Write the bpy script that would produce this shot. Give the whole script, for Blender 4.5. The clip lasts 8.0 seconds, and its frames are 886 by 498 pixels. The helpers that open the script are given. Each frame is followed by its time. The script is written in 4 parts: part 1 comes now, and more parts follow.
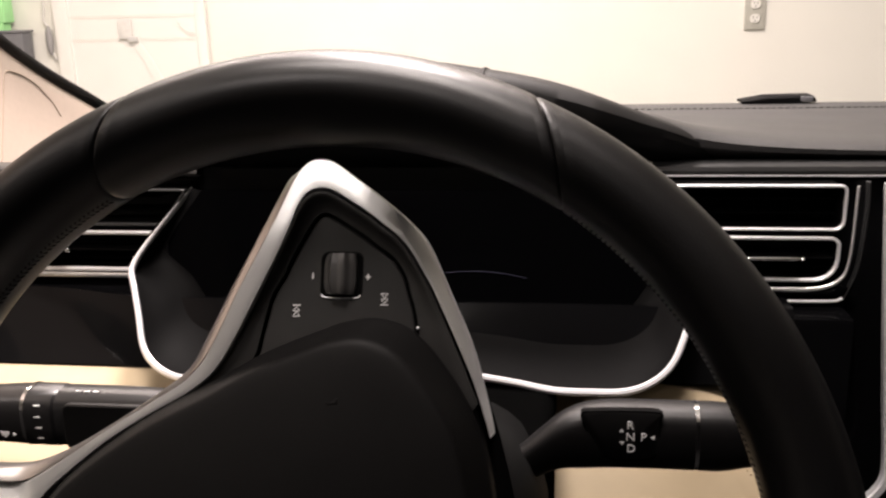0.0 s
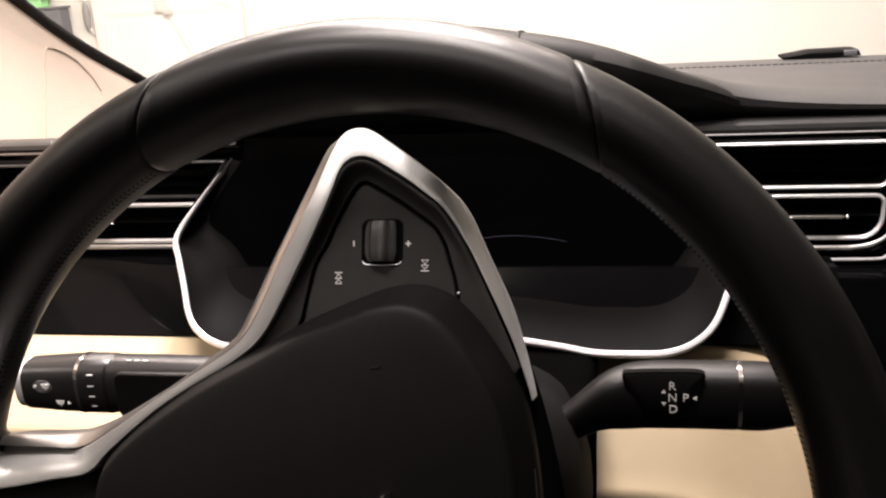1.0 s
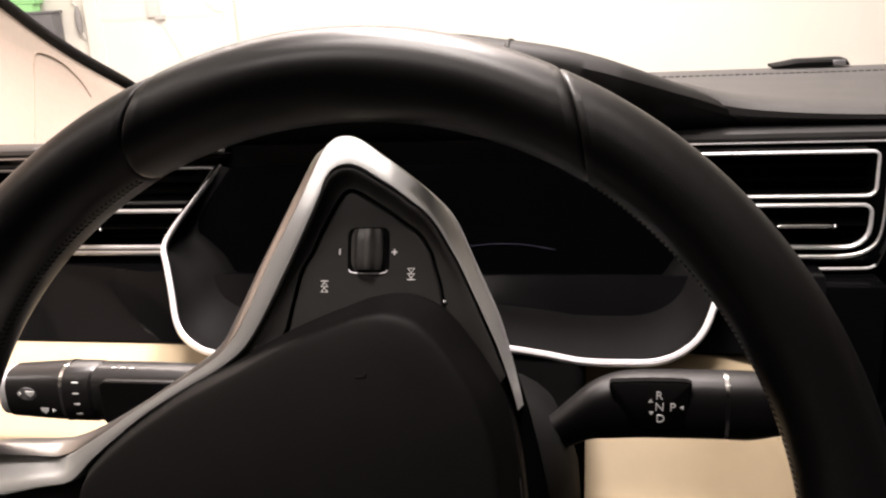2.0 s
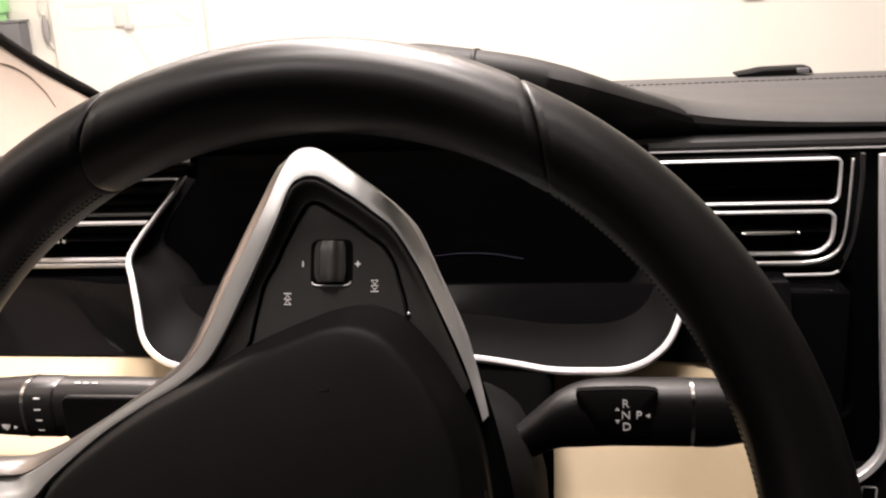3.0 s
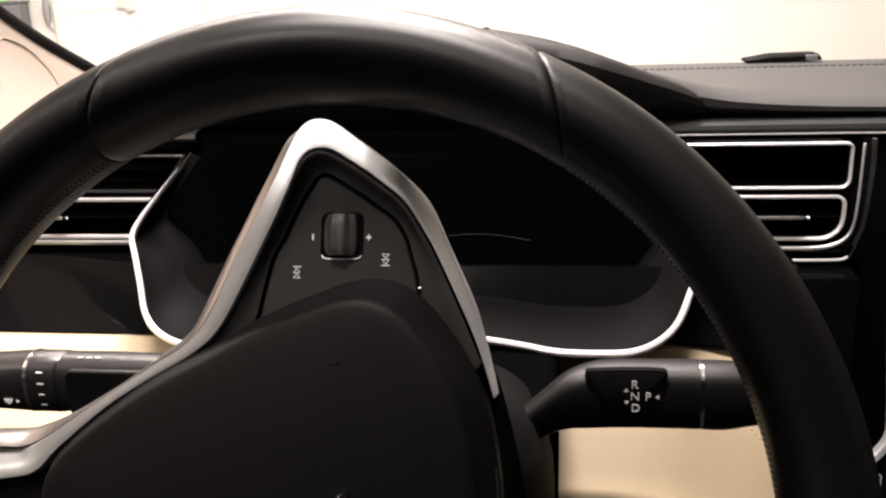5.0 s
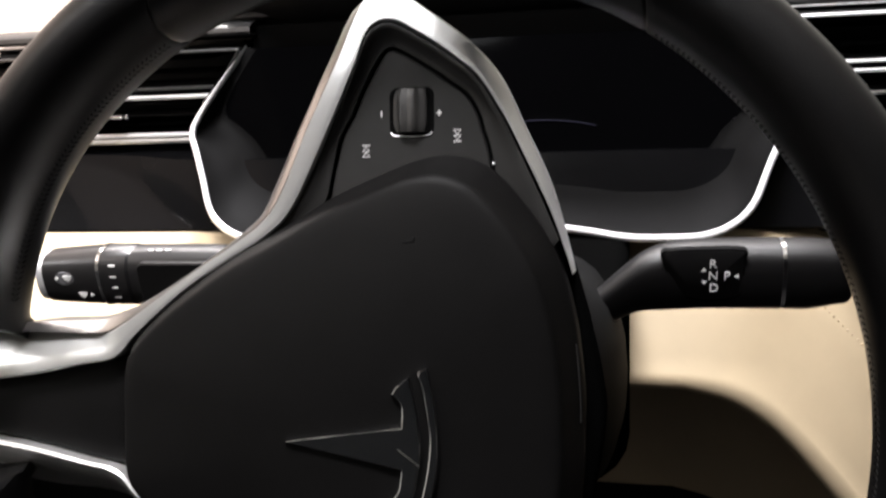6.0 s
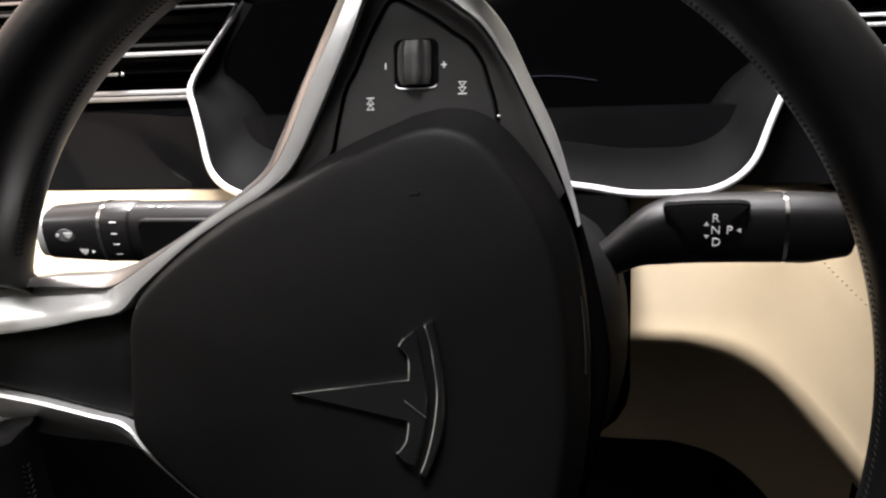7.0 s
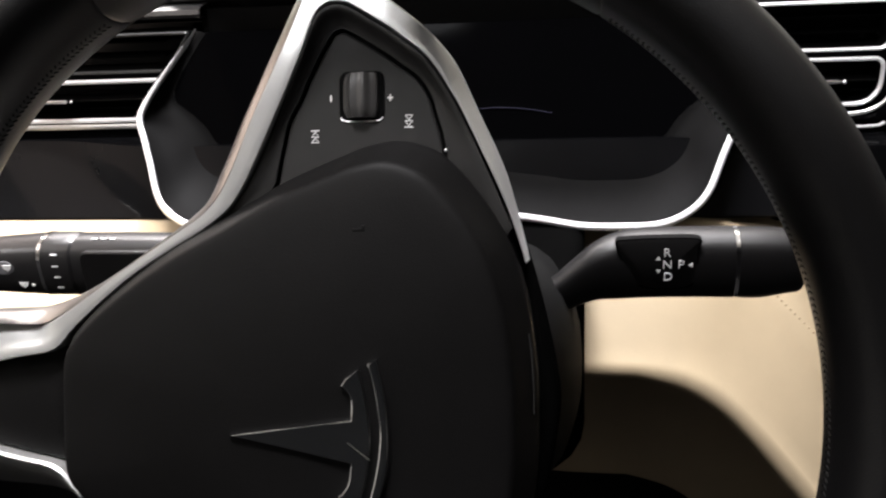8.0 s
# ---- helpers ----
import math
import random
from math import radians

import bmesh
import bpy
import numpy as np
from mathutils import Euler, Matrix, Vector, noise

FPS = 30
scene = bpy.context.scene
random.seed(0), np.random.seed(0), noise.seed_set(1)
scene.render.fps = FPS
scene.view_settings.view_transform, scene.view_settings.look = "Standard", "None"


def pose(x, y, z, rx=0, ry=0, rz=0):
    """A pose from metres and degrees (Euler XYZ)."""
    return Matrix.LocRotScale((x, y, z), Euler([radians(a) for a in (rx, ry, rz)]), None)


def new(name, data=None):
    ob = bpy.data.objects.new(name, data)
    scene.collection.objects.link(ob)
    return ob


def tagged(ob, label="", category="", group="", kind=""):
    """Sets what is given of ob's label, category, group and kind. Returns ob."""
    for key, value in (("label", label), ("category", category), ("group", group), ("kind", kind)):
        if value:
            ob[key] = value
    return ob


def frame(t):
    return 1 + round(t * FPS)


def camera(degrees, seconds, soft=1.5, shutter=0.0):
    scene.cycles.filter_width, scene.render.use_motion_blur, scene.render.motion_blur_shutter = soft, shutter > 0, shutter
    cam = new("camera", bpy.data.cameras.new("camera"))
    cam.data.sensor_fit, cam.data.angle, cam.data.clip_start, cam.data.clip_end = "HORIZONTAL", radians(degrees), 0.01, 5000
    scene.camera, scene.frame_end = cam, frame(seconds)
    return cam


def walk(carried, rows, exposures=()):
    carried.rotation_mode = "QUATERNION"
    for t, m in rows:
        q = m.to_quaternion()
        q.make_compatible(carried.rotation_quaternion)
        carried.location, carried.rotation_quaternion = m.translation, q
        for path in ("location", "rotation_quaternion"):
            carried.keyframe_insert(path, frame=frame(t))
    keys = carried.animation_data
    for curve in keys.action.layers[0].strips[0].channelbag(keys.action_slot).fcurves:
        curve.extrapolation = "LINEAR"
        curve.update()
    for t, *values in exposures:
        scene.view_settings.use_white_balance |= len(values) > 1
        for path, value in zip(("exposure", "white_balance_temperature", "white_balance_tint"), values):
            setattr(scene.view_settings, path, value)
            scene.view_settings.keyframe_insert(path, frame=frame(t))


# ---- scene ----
# Camera and its walk. The car's axes are the world's: x to the right, y ahead, z up from the garage floor.
cam = camera(52.3, 8.0, soft=2.2, shutter=0.4)
METRES, EYE, TILT, LEAN, TURN = 0.052, 1.10, -15.0, 1.5, 8.0
ROWS = [
    (0.0, 0.0, 0.0, 0.0, 0.0, 0.0, 0.0),
    (0.2, -0.0020, -0.0156, 0.0001, 0.91, -0.67, 0.23),
    (0.5, -0.0045, -0.0338, 0.0003, 1.64, -1.45, 0.75),
    (1.0, -0.0087, -0.0416, 0.0011, 2.39, -2.16, 1.23),
    (1.2, -0.0067, -0.0407, 0.0023, 2.53, -2.25, 1.11),
    (2.3, 0.0545, -0.0156, 0.0221, 1.38, -1.52, 1.16),
    (2.5, 0.0704, -0.0112, 0.027, 0.97, -1.41, 1.39),
    (3.0, 0.1065, -0.0063, 0.0376, 0.26, -1.31, 1.46),
    (3.5, 0.1216, -0.0063, 0.0405, 0.08, -1.29, 1.53),
    (4.0, 0.1166, 0.0133, 0.0335, 0.04, -1.37, 1.49),
    (4.2, 0.1055, 0.0228, 0.0239, -0.07, -1.35, 1.47),
    (5.3, -0.0394, 0.1179, -0.1170, 0.23, -2.19, 0.50),
    (5.5, -0.0731, 0.153, -0.1603, -0.05, -2.29, 0.82),
    (5.6, -0.0892, 0.1701, -0.1829, 0.69, -3.50, 1.56),
    (5.7, -0.1052, 0.1873, -0.2054, 1.63, -4.84, 2.20),
    (5.8, -0.1213, 0.2044, -0.2280, 3.04, -6.34, 2.21),
    (5.9, -0.1373, 0.2216, -0.2505, 3.22, -7.04, 2.10),
    (6.0, -0.1534, 0.2387, -0.2731, 3.27, -7.85, 2.31),
    (6.2, -0.1794, 0.2471, -0.2998, 3.36, -8.95, 2.27),
    (6.5, -0.2083, 0.2435, -0.317, 3.25, -10.32, 2.33),
    (7.0, -0.2299, 0.2266, -0.3272, 2.86, -10.28, 2.4),
    (7.5, -0.2084, 0.2921, -0.3247, 1.89, -9.57, 2.17),
    (8.0, -0.1127, 0.3633, -0.2977, 0.68, -8.63, 1.93),
]
walk(cam, [(t, pose(0, 0, EYE, TILT, LEAN, TURN) @ pose(METRES * x, METRES * y, METRES * z, 90 + pitch, roll, yaw)) for t, x, y, z, yaw, pitch, roll in ROWS],
     exposures=[(0.0, -0.30, 6800, 15), (0.5, -0.10, 6800, 15), (1.0, 0.0, 6800, 15), (4.0, 0.0, 6800, 15), (5.5, 0.24, 6500, 13), (6.0, 0.46, 6100, 9), (8.0, 0.46, 6100, 9)])

# World and lights: a closed garage at night, lit by ceiling lamps.
world = bpy.data.worlds.new("night")
world.use_nodes = True
world.node_tree.nodes["Background"].inputs[0].default_value = (0.02, 0.022, 0.03, 1)
world.node_tree.nodes["Background"].inputs[1].default_value = 0.3
scene.world = world


def lamp(name, x, y, z, watts, size_x, size_y, colour):
    light = bpy.data.lights.new(name, "AREA")
    light.shape, light.size, light.size_y, light.energy, light.color = "ELLIPSE", size_x, size_y, watts, colour
    ob = new(name, light)
    ob.matrix_world = pose(x, y, z)
    return ob


LAMPS = [(-0.62, -1.30, 0.50, 0.24, 17.0, (1.0, 0.95, 0.94)), (-0.15, 0.14, 0.60, 0.40, 38.0, (1.0, 0.93, 0.90)), (-0.15, 1.10, 0.40, 0.40, 84.0, (1.0, 0.93, 0.91)), (-0.7, 2.15, 2.60, 0.14, 82.0, (1.0, 0.89, 0.845)), (-1.90, -0.50, 0.60, 0.60, 12.0, (1.0, 0.95, 0.94))]   # x, y, width, depth, watts, colour
for lx, ly, sx, sy, watts, tone in LAMPS:
    lamp("ceiling_light", lx, ly, 2.47, watts, sx, sy, tone)


# ---- materials ----
def material(name, base, rough=0.5, metal=0.0, var=0.12, scale=60.0, bump=0.0, bump_scale=400.0, coat=0.0, stain=0.0, spec=0.5):
    m = bpy.data.materials.new(name)
    m.use_nodes = True
    nt = m.node_tree
    b = nt.nodes["Principled BSDF"]
    b.inputs["Metallic"].default_value = metal
    b.inputs["Specular IOR Level"].default_value = spec
    b.inputs["Coat Weight"].default_value = coat
    b.inputs["Coat Roughness"].default_value = 0.06
    tc = nt.nodes.new("ShaderNodeTexCoord")
    fine = nt.nodes.new("ShaderNodeTexNoise")
    fine.inputs["Scale"].default_value, fine.inputs["Detail"].default_value = scale, 5
    wide = nt.nodes.new("ShaderNodeTexNoise")
    wide.inputs["Scale"].default_value, wide.inputs["Detail"].default_value = scale / 11, 3
    nt.links.new(tc.outputs["Object"], fine.inputs["Vector"])
    nt.links.new(tc.outputs["Object"], wide.inputs["Vector"])
    both = nt.nodes.new("ShaderNodeMath")
    both.operation = "MULTIPLY_ADD"
    both.inputs[1].default_value = 0.5
    half = nt.nodes.new("ShaderNodeMath")
    half.operation = "MULTIPLY"
    half.inputs[1].default_value = 0.5
    nt.links.new(wide.outputs["Fac"], half.inputs[0])
    nt.links.new(fine.outputs["Fac"], both.inputs[0])
    nt.links.new(half.outputs[0], both.inputs[2])
    ramp = nt.nodes.new("ShaderNodeMapRange")
    ramp.inputs["From Min"].default_value, ramp.inputs["From Max"].default_value = 0.3, 0.7
    ramp.inputs["To Min"].default_value, ramp.inputs["To Max"].default_value = 1 - var, 1 + var
    nt.links.new(both.outputs[0], ramp.inputs["Value"])
    mix = nt.nodes.new("ShaderNodeVectorMath")
    mix.operation = "SCALE"
    mix.inputs[0].default_value = base
    nt.links.new(ramp.outputs[0], mix.inputs["Scale"])
    nt.links.new(mix.outputs[0], b.inputs["Base Color"])
    rr = nt.nodes.new("ShaderNodeMapRange")
    rr.inputs["From Min"].default_value, rr.inputs["From Max"].default_value = 0.3, 0.7
    rr.inputs["To Min"].default_value, rr.inputs["To Max"].default_value = max(0.02, rough * (1 - 0.15 - stain)), min(1, rough * (1.15 + stain))
    nt.links.new(wide.outputs["Fac"], rr.inputs["Value"])
    nt.links.new(rr.outputs[0], b.inputs["Roughness"])
    if bump:
        grain = nt.nodes.new("ShaderNodeTexVoronoi")
        grain.inputs["Scale"].default_value = bump_scale
        nt.links.new(tc.outputs["Object"], grain.inputs["Vector"])
        bm_ = nt.nodes.new("ShaderNodeBump")
        bm_.inputs["Strength"].default_value, bm_.inputs["Distance"].default_value = bump, 0.35 / bump_scale
        nt.links.new(grain.outputs["Distance"], bm_.inputs["Height"])
        nt.links.new(bm_.outputs[0], b.inputs["Normal"])
    return m


def glowing(name, colour, strength):
    m = bpy.data.materials.new(name)
    m.use_nodes = True
    b = m.node_tree.nodes["Principled BSDF"]
    b.inputs["Base Color"].default_value = (*colour, 1)
    b.inputs["Emission Color"].default_value = (*colour, 1)
    b.inputs["Emission Strength"].default_value = strength
    return m


def clear_glass(name):
    m = bpy.data.materials.new(name)
    m.use_nodes = True
    nt = m.node_tree
    out = nt.nodes["Material Output"]
    nt.nodes.remove(nt.nodes["Principled BSDF"])
    tr, gl, mx = (nt.nodes.new(k) for k in ("ShaderNodeBsdfTransparent", "ShaderNodeBsdfGlossy", "ShaderNodeMixShader"))
    tr.inputs[0].default_value = (0.95, 0.97, 0.96, 1)
    gl.inputs["Roughness"].default_value = 0.02
    mx.inputs[0].default_value = 0.012
    nt.links.new(tr.outputs[0], mx.inputs[1])
    nt.links.new(gl.outputs[0], mx.inputs[2])
    nt.links.new(mx.outputs[0], out.inputs[0])
    return m


LEATHER = material("black_leather", (0.0018, 0.0017, 0.0018), 0.35, var=0.22, scale=90, bump=0.16, bump_scale=2200, spec=0.42, stain=0.08)
GRIP = material("black_grip_leather", (0.0018, 0.0017, 0.0018), 0.38, var=0.22, scale=90, bump=0.18, bump_scale=1600, spec=0.28, stain=0.08)
PAD = material("airbag_cover_vinyl", (0.0036, 0.0034, 0.0034), 0.56, var=0.2, scale=70, bump=0.24, bump_scale=2200, spec=0.10)
KNOB = material("satin_dark_knob_plastic", (0.012, 0.0115, 0.012), 0.36, var=0.15, scale=80, bump=0.08, bump_scale=2600, spec=0.5)
STALK = material("satin_black_stalk_plastic", (0.0058, 0.0055, 0.0057), 0.42, var=0.15, scale=80, bump=0.10, bump_scale=2600, spec=0.25)
PLASTIC = material("satin_black_plastic", (0.0045, 0.0044, 0.0045), 0.45, var=0.15, scale=80, bump=0.10, bump_scale=2600, spec=0.09)
SATIN = material("satin_grey_trim", (0.05, 0.05, 0.05), 0.32, metal=0.5, var=0.1, scale=80)
SHROUD = material("matt_black_plastic", (0.0016, 0.0016, 0.0016), 0.85, var=0.15, scale=80, bump=0.05, bump_scale=2600, spec=0.0)
BUTTON = material("button_rubber", (0.0185, 0.0180, 0.0176), 0.55, var=0.12, scale=120, bump=0.08, bump_scale=2600, spec=0.2)
BEZEL = material("satin_button_bezel", (0.0170, 0.0165, 0.0160), 0.45, var=0.12, scale=120, bump=0.06, bump_scale=2600, spec=0.3)
ROLLER = material("roller_rubber", (0.032, 0.031, 0.030), 0.34, var=0.15, scale=150)
GLOSS = material("gloss_black_trim", (0.003, 0.003, 0.0034), 0.14, var=0.2, scale=30, coat=0.0, spec=0.07)
SILVER = material("satin_silver", (0.74, 0.74, 0.73), 0.36, metal=0.76, var=0.05, scale=120)
# the trim's silver again, with the dark reflections of its side put into the colour
SIDE = material("silver_dark_reflection", (0.36, 0.35, 0.34), 0.30, metal=1.0, var=0.05, scale=120)
CHROME = material("chrome", (0.82, 0.82, 0.84), 0.14, metal=1.0, var=0.03, scale=40)
BRIGHT = material("bright_aluminium", (0.88, 0.88, 0.90), 0.30, metal=0.5, var=0.04, scale=60)
EMBLEM = material("dark_chrome", (0.055, 0.058, 0.062), 0.16, metal=0.9, var=0.05, scale=60)
BEIGE = material("beige_vinyl", (0.50, 0.402, 0.268), 0.55, var=0.06, scale=60, bump=0.12, bump_scale=1500, spec=0.3)
PILLAR = material("pillar_fabric", (0.49, 0.40, 0.33), 0.85, var=0.05, scale=200, bump=0.12, bump_scale=2200)
SEAM = material("seam_shadow_brown", (0.33, 0.26, 0.20), 0.9, var=0.1, scale=200)
# dash leather made darker: the shade on the hood's driver side, as colour
HOODSKIN = material("shaded_hood_leather", (0.0040, 0.0039, 0.0038), 0.55, var=0.2, scale=50, bump=0.18, bump_scale=1500, spec=0.16)
DASH = material("dash_leather", (0.0150, 0.0145, 0.0143), 0.52, var=0.14, scale=50, bump=0.2, bump_scale=1400, spec=0.45)
THREAD = material("thread", (0.0045, 0.0045, 0.0045), 0.8, var=0.2, scale=300, spec=0.1)
PALE_THREAD = material("pale_thread", (0.50, 0.40, 0.27), 0.8, var=0.2, scale=300, spec=0.2)
WELL = material("textured_binnacle", (0.0034, 0.0033, 0.0034), 0.60, var=0.2, scale=150, bump=0.3, bump_scale=1500, spec=0.05)
SCREEN = material("dark_display_glass", (0.001, 0.001, 0.0012), 0.06, var=0.1, scale=20, spec=0.004)
GAUGE = material("faint_display_line", (0.02, 0.02, 0.035), 0.5, var=0.1, scale=60, spec=0.1)
RUBBER = material("black_seal_rubber", (0.004, 0.004, 0.004), 0.7, var=0.2, scale=80, spec=0.06)
PRINT = material("white_print", (0.80, 0.80, 0.80), 0.6, var=0.04, scale=80)
DARK = material("dark_void", (0.0025, 0.0025, 0.0025), 0.8, var=0.2, scale=60, spec=0.04)
CARPET = material("dark_carpet", (0.008, 0.0078, 0.0075), 0.95, var=0.3, scale=400, bump=0.6, bump_scale=700, spec=0.1)
WALL = material("garage_wall_paint", (0.78, 0.76, 0.70), 0.7, var=0.035, scale=9, bump=0.15, bump_scale=120)
WHITE = material("white_gloss_paint", (0.82, 0.80, 0.76), 0.4, var=0.04, scale=14)
CONCRETE = material("concrete_floor", (0.30, 0.29, 0.27), 0.8, var=0.2, scale=12, bump=0.3, bump_scale=60)
# wall paint darkened for unseen walls, so they bounce and reflect little light
DIM = material("darkened_wall_paint", (0.10, 0.095, 0.09), 0.8, var=0.08, scale=9, bump=0.15, bump_scale=120)
OUTLET = material("outlet_plate", (0.42, 0.41, 0.36), 0.45, var=0.1, scale=60)
OUTLET_FACE = material("outlet_face", (0.75, 0.73, 0.68), 0.4, var=0.05, scale=60)
BUNDLE = material("dark_grey_cord", (0.30, 0.29, 0.29), 0.7, var=0.1, scale=80)
STRAP = material("grey_strap", (0.58, 0.57, 0.55), 0.8, var=0.1, scale=60)
GREEN = material("green_plastic", (0.35, 0.75, 0.33), 0.5, var=0.08, scale=40)
GREY = material("grey_plastic", (0.16, 0.16, 0.17), 0.6, var=0.12, scale=30)
CORD = material("grey_cord", (0.68, 0.66, 0.63), 0.7, var=0.1, scale=80)
GLASS = clear_glass("window_glass")
BODY = material("headliner", (0.030, 0.029, 0.028), 0.9, var=0.08, scale=60, spec=0.2)
BULB = glowing("lamp_diffuser", (1.0, 0.92, 0.82), 6.0)


# ---- mesh helpers ----
ORIGIN = {}


def thing(name, at=(0, 0, 0), label="", category="", group="", kind="", m=None):
    ob = new(name)
    ob.empty_display_size = 0.02
    ob.matrix_basis = m if m is not None else Matrix.Translation(at)
    ORIGIN[ob.name] = Vector((0, 0, 0)) if m is not None else Vector(at)
    return tagged(ob, label, category, group, kind)


def part(name, bm, mat, parent=None, label="", smooth=True):
    """One mesh object from a bmesh; under a thing or a part if one is given."""
    off = ORIGIN[parent.name] if parent else Vector((0, 0, 0))
    if off.length:
        bmesh.ops.translate(bm, verts=bm.verts, vec=-off)
    bmesh.ops.recalc_face_normals(bm, faces=bm.faces)
    me = bpy.data.meshes.new(name)
    for f in bm.faces:
        f.smooth = smooth
    bm.to_mesh(me)
    bm.free()
    me.materials.append(mat)
    if smooth:
        me.set_sharp_from_angle(angle=radians(38))
    ob = new(name, me)
    if parent:
        ob.parent = parent
    ORIGIN[ob.name] = off.copy()
    return tagged(ob, label)


def catmull(points, steps=6, closed=False):
    pts = [Vector(p) for p in points]
    n, out = len(pts), []
    for i in range(n if closed else n - 1):
        if closed:
            a, b, c, d = pts[i - 1], pts[i], pts[(i + 1) % n], pts[(i + 2) % n]
        else:
            b, c = pts[i], pts[i + 1]
            a = pts[i - 1] if i else b * 2 - c
            d = pts[i + 2] if i + 2 < n else c * 2 - b
        for k in range(steps):
            t = k / steps
            out.append(0.5 * ((2 * b) + (c - a) * t + (2 * a - 5 * b + 4 * c - d) * t * t + (3 * b - a - 3 * c + d) * t ** 3))
    if not closed:
        out.append(pts[-1])
    return out


def area2(o):
    return sum(o[i - 1].x * o[i].y - o[i].x * o[i - 1].y for i in range(len(o)))


def inset(o, d):
    """A closed 2D outline moved inwards by d."""
    n, out, sign = len(o), [], 1 if area2(o) > 0 else -1
    for i in range(n):
        e1, e2 = (o[i] - o[i - 1]), (o[(i + 1) % n] - o[i])
        e1 = e1.normalized() if e1.length > 1e-9 else e2.normalized()
        e2 = e2.normalized() if e2.length > 1e-9 else e1
        nn = Vector((-(e1.y + e2.y), e1.x + e2.x))
        nn = nn.normalized() if nn.length > 1e-6 else Vector((-e1.y, e1.x))
        k = max(0.5, nn.dot(Vector((-e1.y, e1.x))))
        out.append(o[i] + nn * sign * min(d / k, 2 * d))
    return out


def loft(rings, close_ring=True, cap0=False, cap1=False, bm=None):
    bm = bm or bmesh.new()
    vs = [[bm.verts.new(p) for p in r] for r in rings]
    n = len(rings[0])
    for a, b in zip(vs, vs[1:]):
        for i in range(n if close_ring else n - 1):
            j = (i + 1) % n
            bm.faces.new((a[i], a[j], b[j], b[i]))
    if cap0:
        bm.faces.new(vs[0][::-1])
    if cap1:
        bm.faces.new(vs[-1])
    return bm


def plate(outline, front, back, bevel=0.0008, bm=None, crown=None):
    """A flat plate with rounded front edge; outline in the x, y plane, faces at z."""
    o = [Vector((p[0], p[1])) for p in outline]
    rings = [[(p.x, p.y, back) for p in o]]
    for k in range(4):
        a = math.pi / 2 * k / 3
        i = inset(o, bevel * (1 - math.cos(a))) if k else o
        rings.append([(p.x, p.y, front - bevel + bevel * math.sin(a)) for p in i])
    return loft(rings, True, True, True, bm)


def box(x0, y0, z0, x1, y1, z1, bevel=0.0, bm=None):
    own = bmesh.new()
    bmesh.ops.create_cube(own, size=1.0)
    for v in own.verts:
        v.co = Vector((x0 + (v.co.x + 0.5) * (x1 - x0), y0 + (v.co.y + 0.5) * (y1 - y0), z0 + (v.co.z + 0.5) * (z1 - z0)))
    if bevel:
        bmesh.ops.bevel(own, geom=own.edges[:], offset=bevel, segments=2, profile=0.6, affect="EDGES")
    if bm is None:
        return own
    me = bpy.data.meshes.new("tmp")
    own.to_mesh(me)
    own.free()
    bm.from_mesh(me)
    bpy.data.meshes.remove(me)
    return bm


def sweep(path, section, closed=False, up=(0, 0, 1), caps=True, bm=None):
    """Carries a 2D section along a 3D path; the section's x points sideways, its y along up."""
    pts, up, rings = [Vector(p) for p in path], Vector(up), []
    n = len(pts)
    for i in range(n):
        a = pts[i - 1] if (i or closed) else pts[i]
        b = pts[(i + 1) % n] if (i + 1 < n or closed) else pts[i]
        t = (b - a).normalized()
        side = t.cross(up).normalized()
        v = side.cross(t)
        s = section(i / (n - 1)) if callable(section) else section
        rings.append([pts[i] + side * p[0] + v * p[1] for p in s])
    if closed:
        rings.append(rings[0])
    out = loft(rings, True, caps and not closed, caps and not closed, bm)
    if closed:
        bmesh.ops.remove_doubles(out, verts=out.verts, dist=1e-7)
    return out


def oval(rx, ry, n=12, power=2.0):
    out = []
    for k in range(n):
        a = 2 * math.pi * k / n
        c, s = math.cos(a), math.sin(a)
        out.append((rx * math.copysign(abs(c) ** (2 / power), c), ry * math.copysign(abs(s) ** (2 / power), s)))
    return out


def ball(c, rx, ry, rz, bm=None, u=10, v=6):
    bm = bm or bmesh.new()
    m = Matrix.Translation(c) @ Matrix.Diagonal((rx, ry, rz, 1))
    bmesh.ops.create_uvsphere(bm, u_segments=u, v_segments=v, radius=1.0, matrix=m)
    return bm


def lettering(name, text, size, m, mat, parent, depth=0.0002, label=""):
    cu = bpy.data.curves.new(name, "FONT")
    cu.body, cu.size, cu.extrude, cu.align_x, cu.align_y, cu.resolution_u = text, size, depth, "CENTER", "CENTER", 3
    tmp = bpy.data.objects.new(name, cu)
    me = bpy.data.meshes.new_from_object(tmp)
    bpy.data.objects.remove(tmp)
    bm = bmesh.new()
    bm.from_mesh(me)
    bpy.data.meshes.remove(me)
    bmesh.ops.transform(bm, matrix=m, verts=bm.verts)
    return part(name, bm, mat, parent, label, smooth=False)


# ---- garage ----
WALL_Y = 3.5


def slab(name, label, mat, *b):
    ob = part(name, box(*b), mat, None, label, smooth=False)
    return tagged(ob, label, name.split("_")[0], "", "structure")


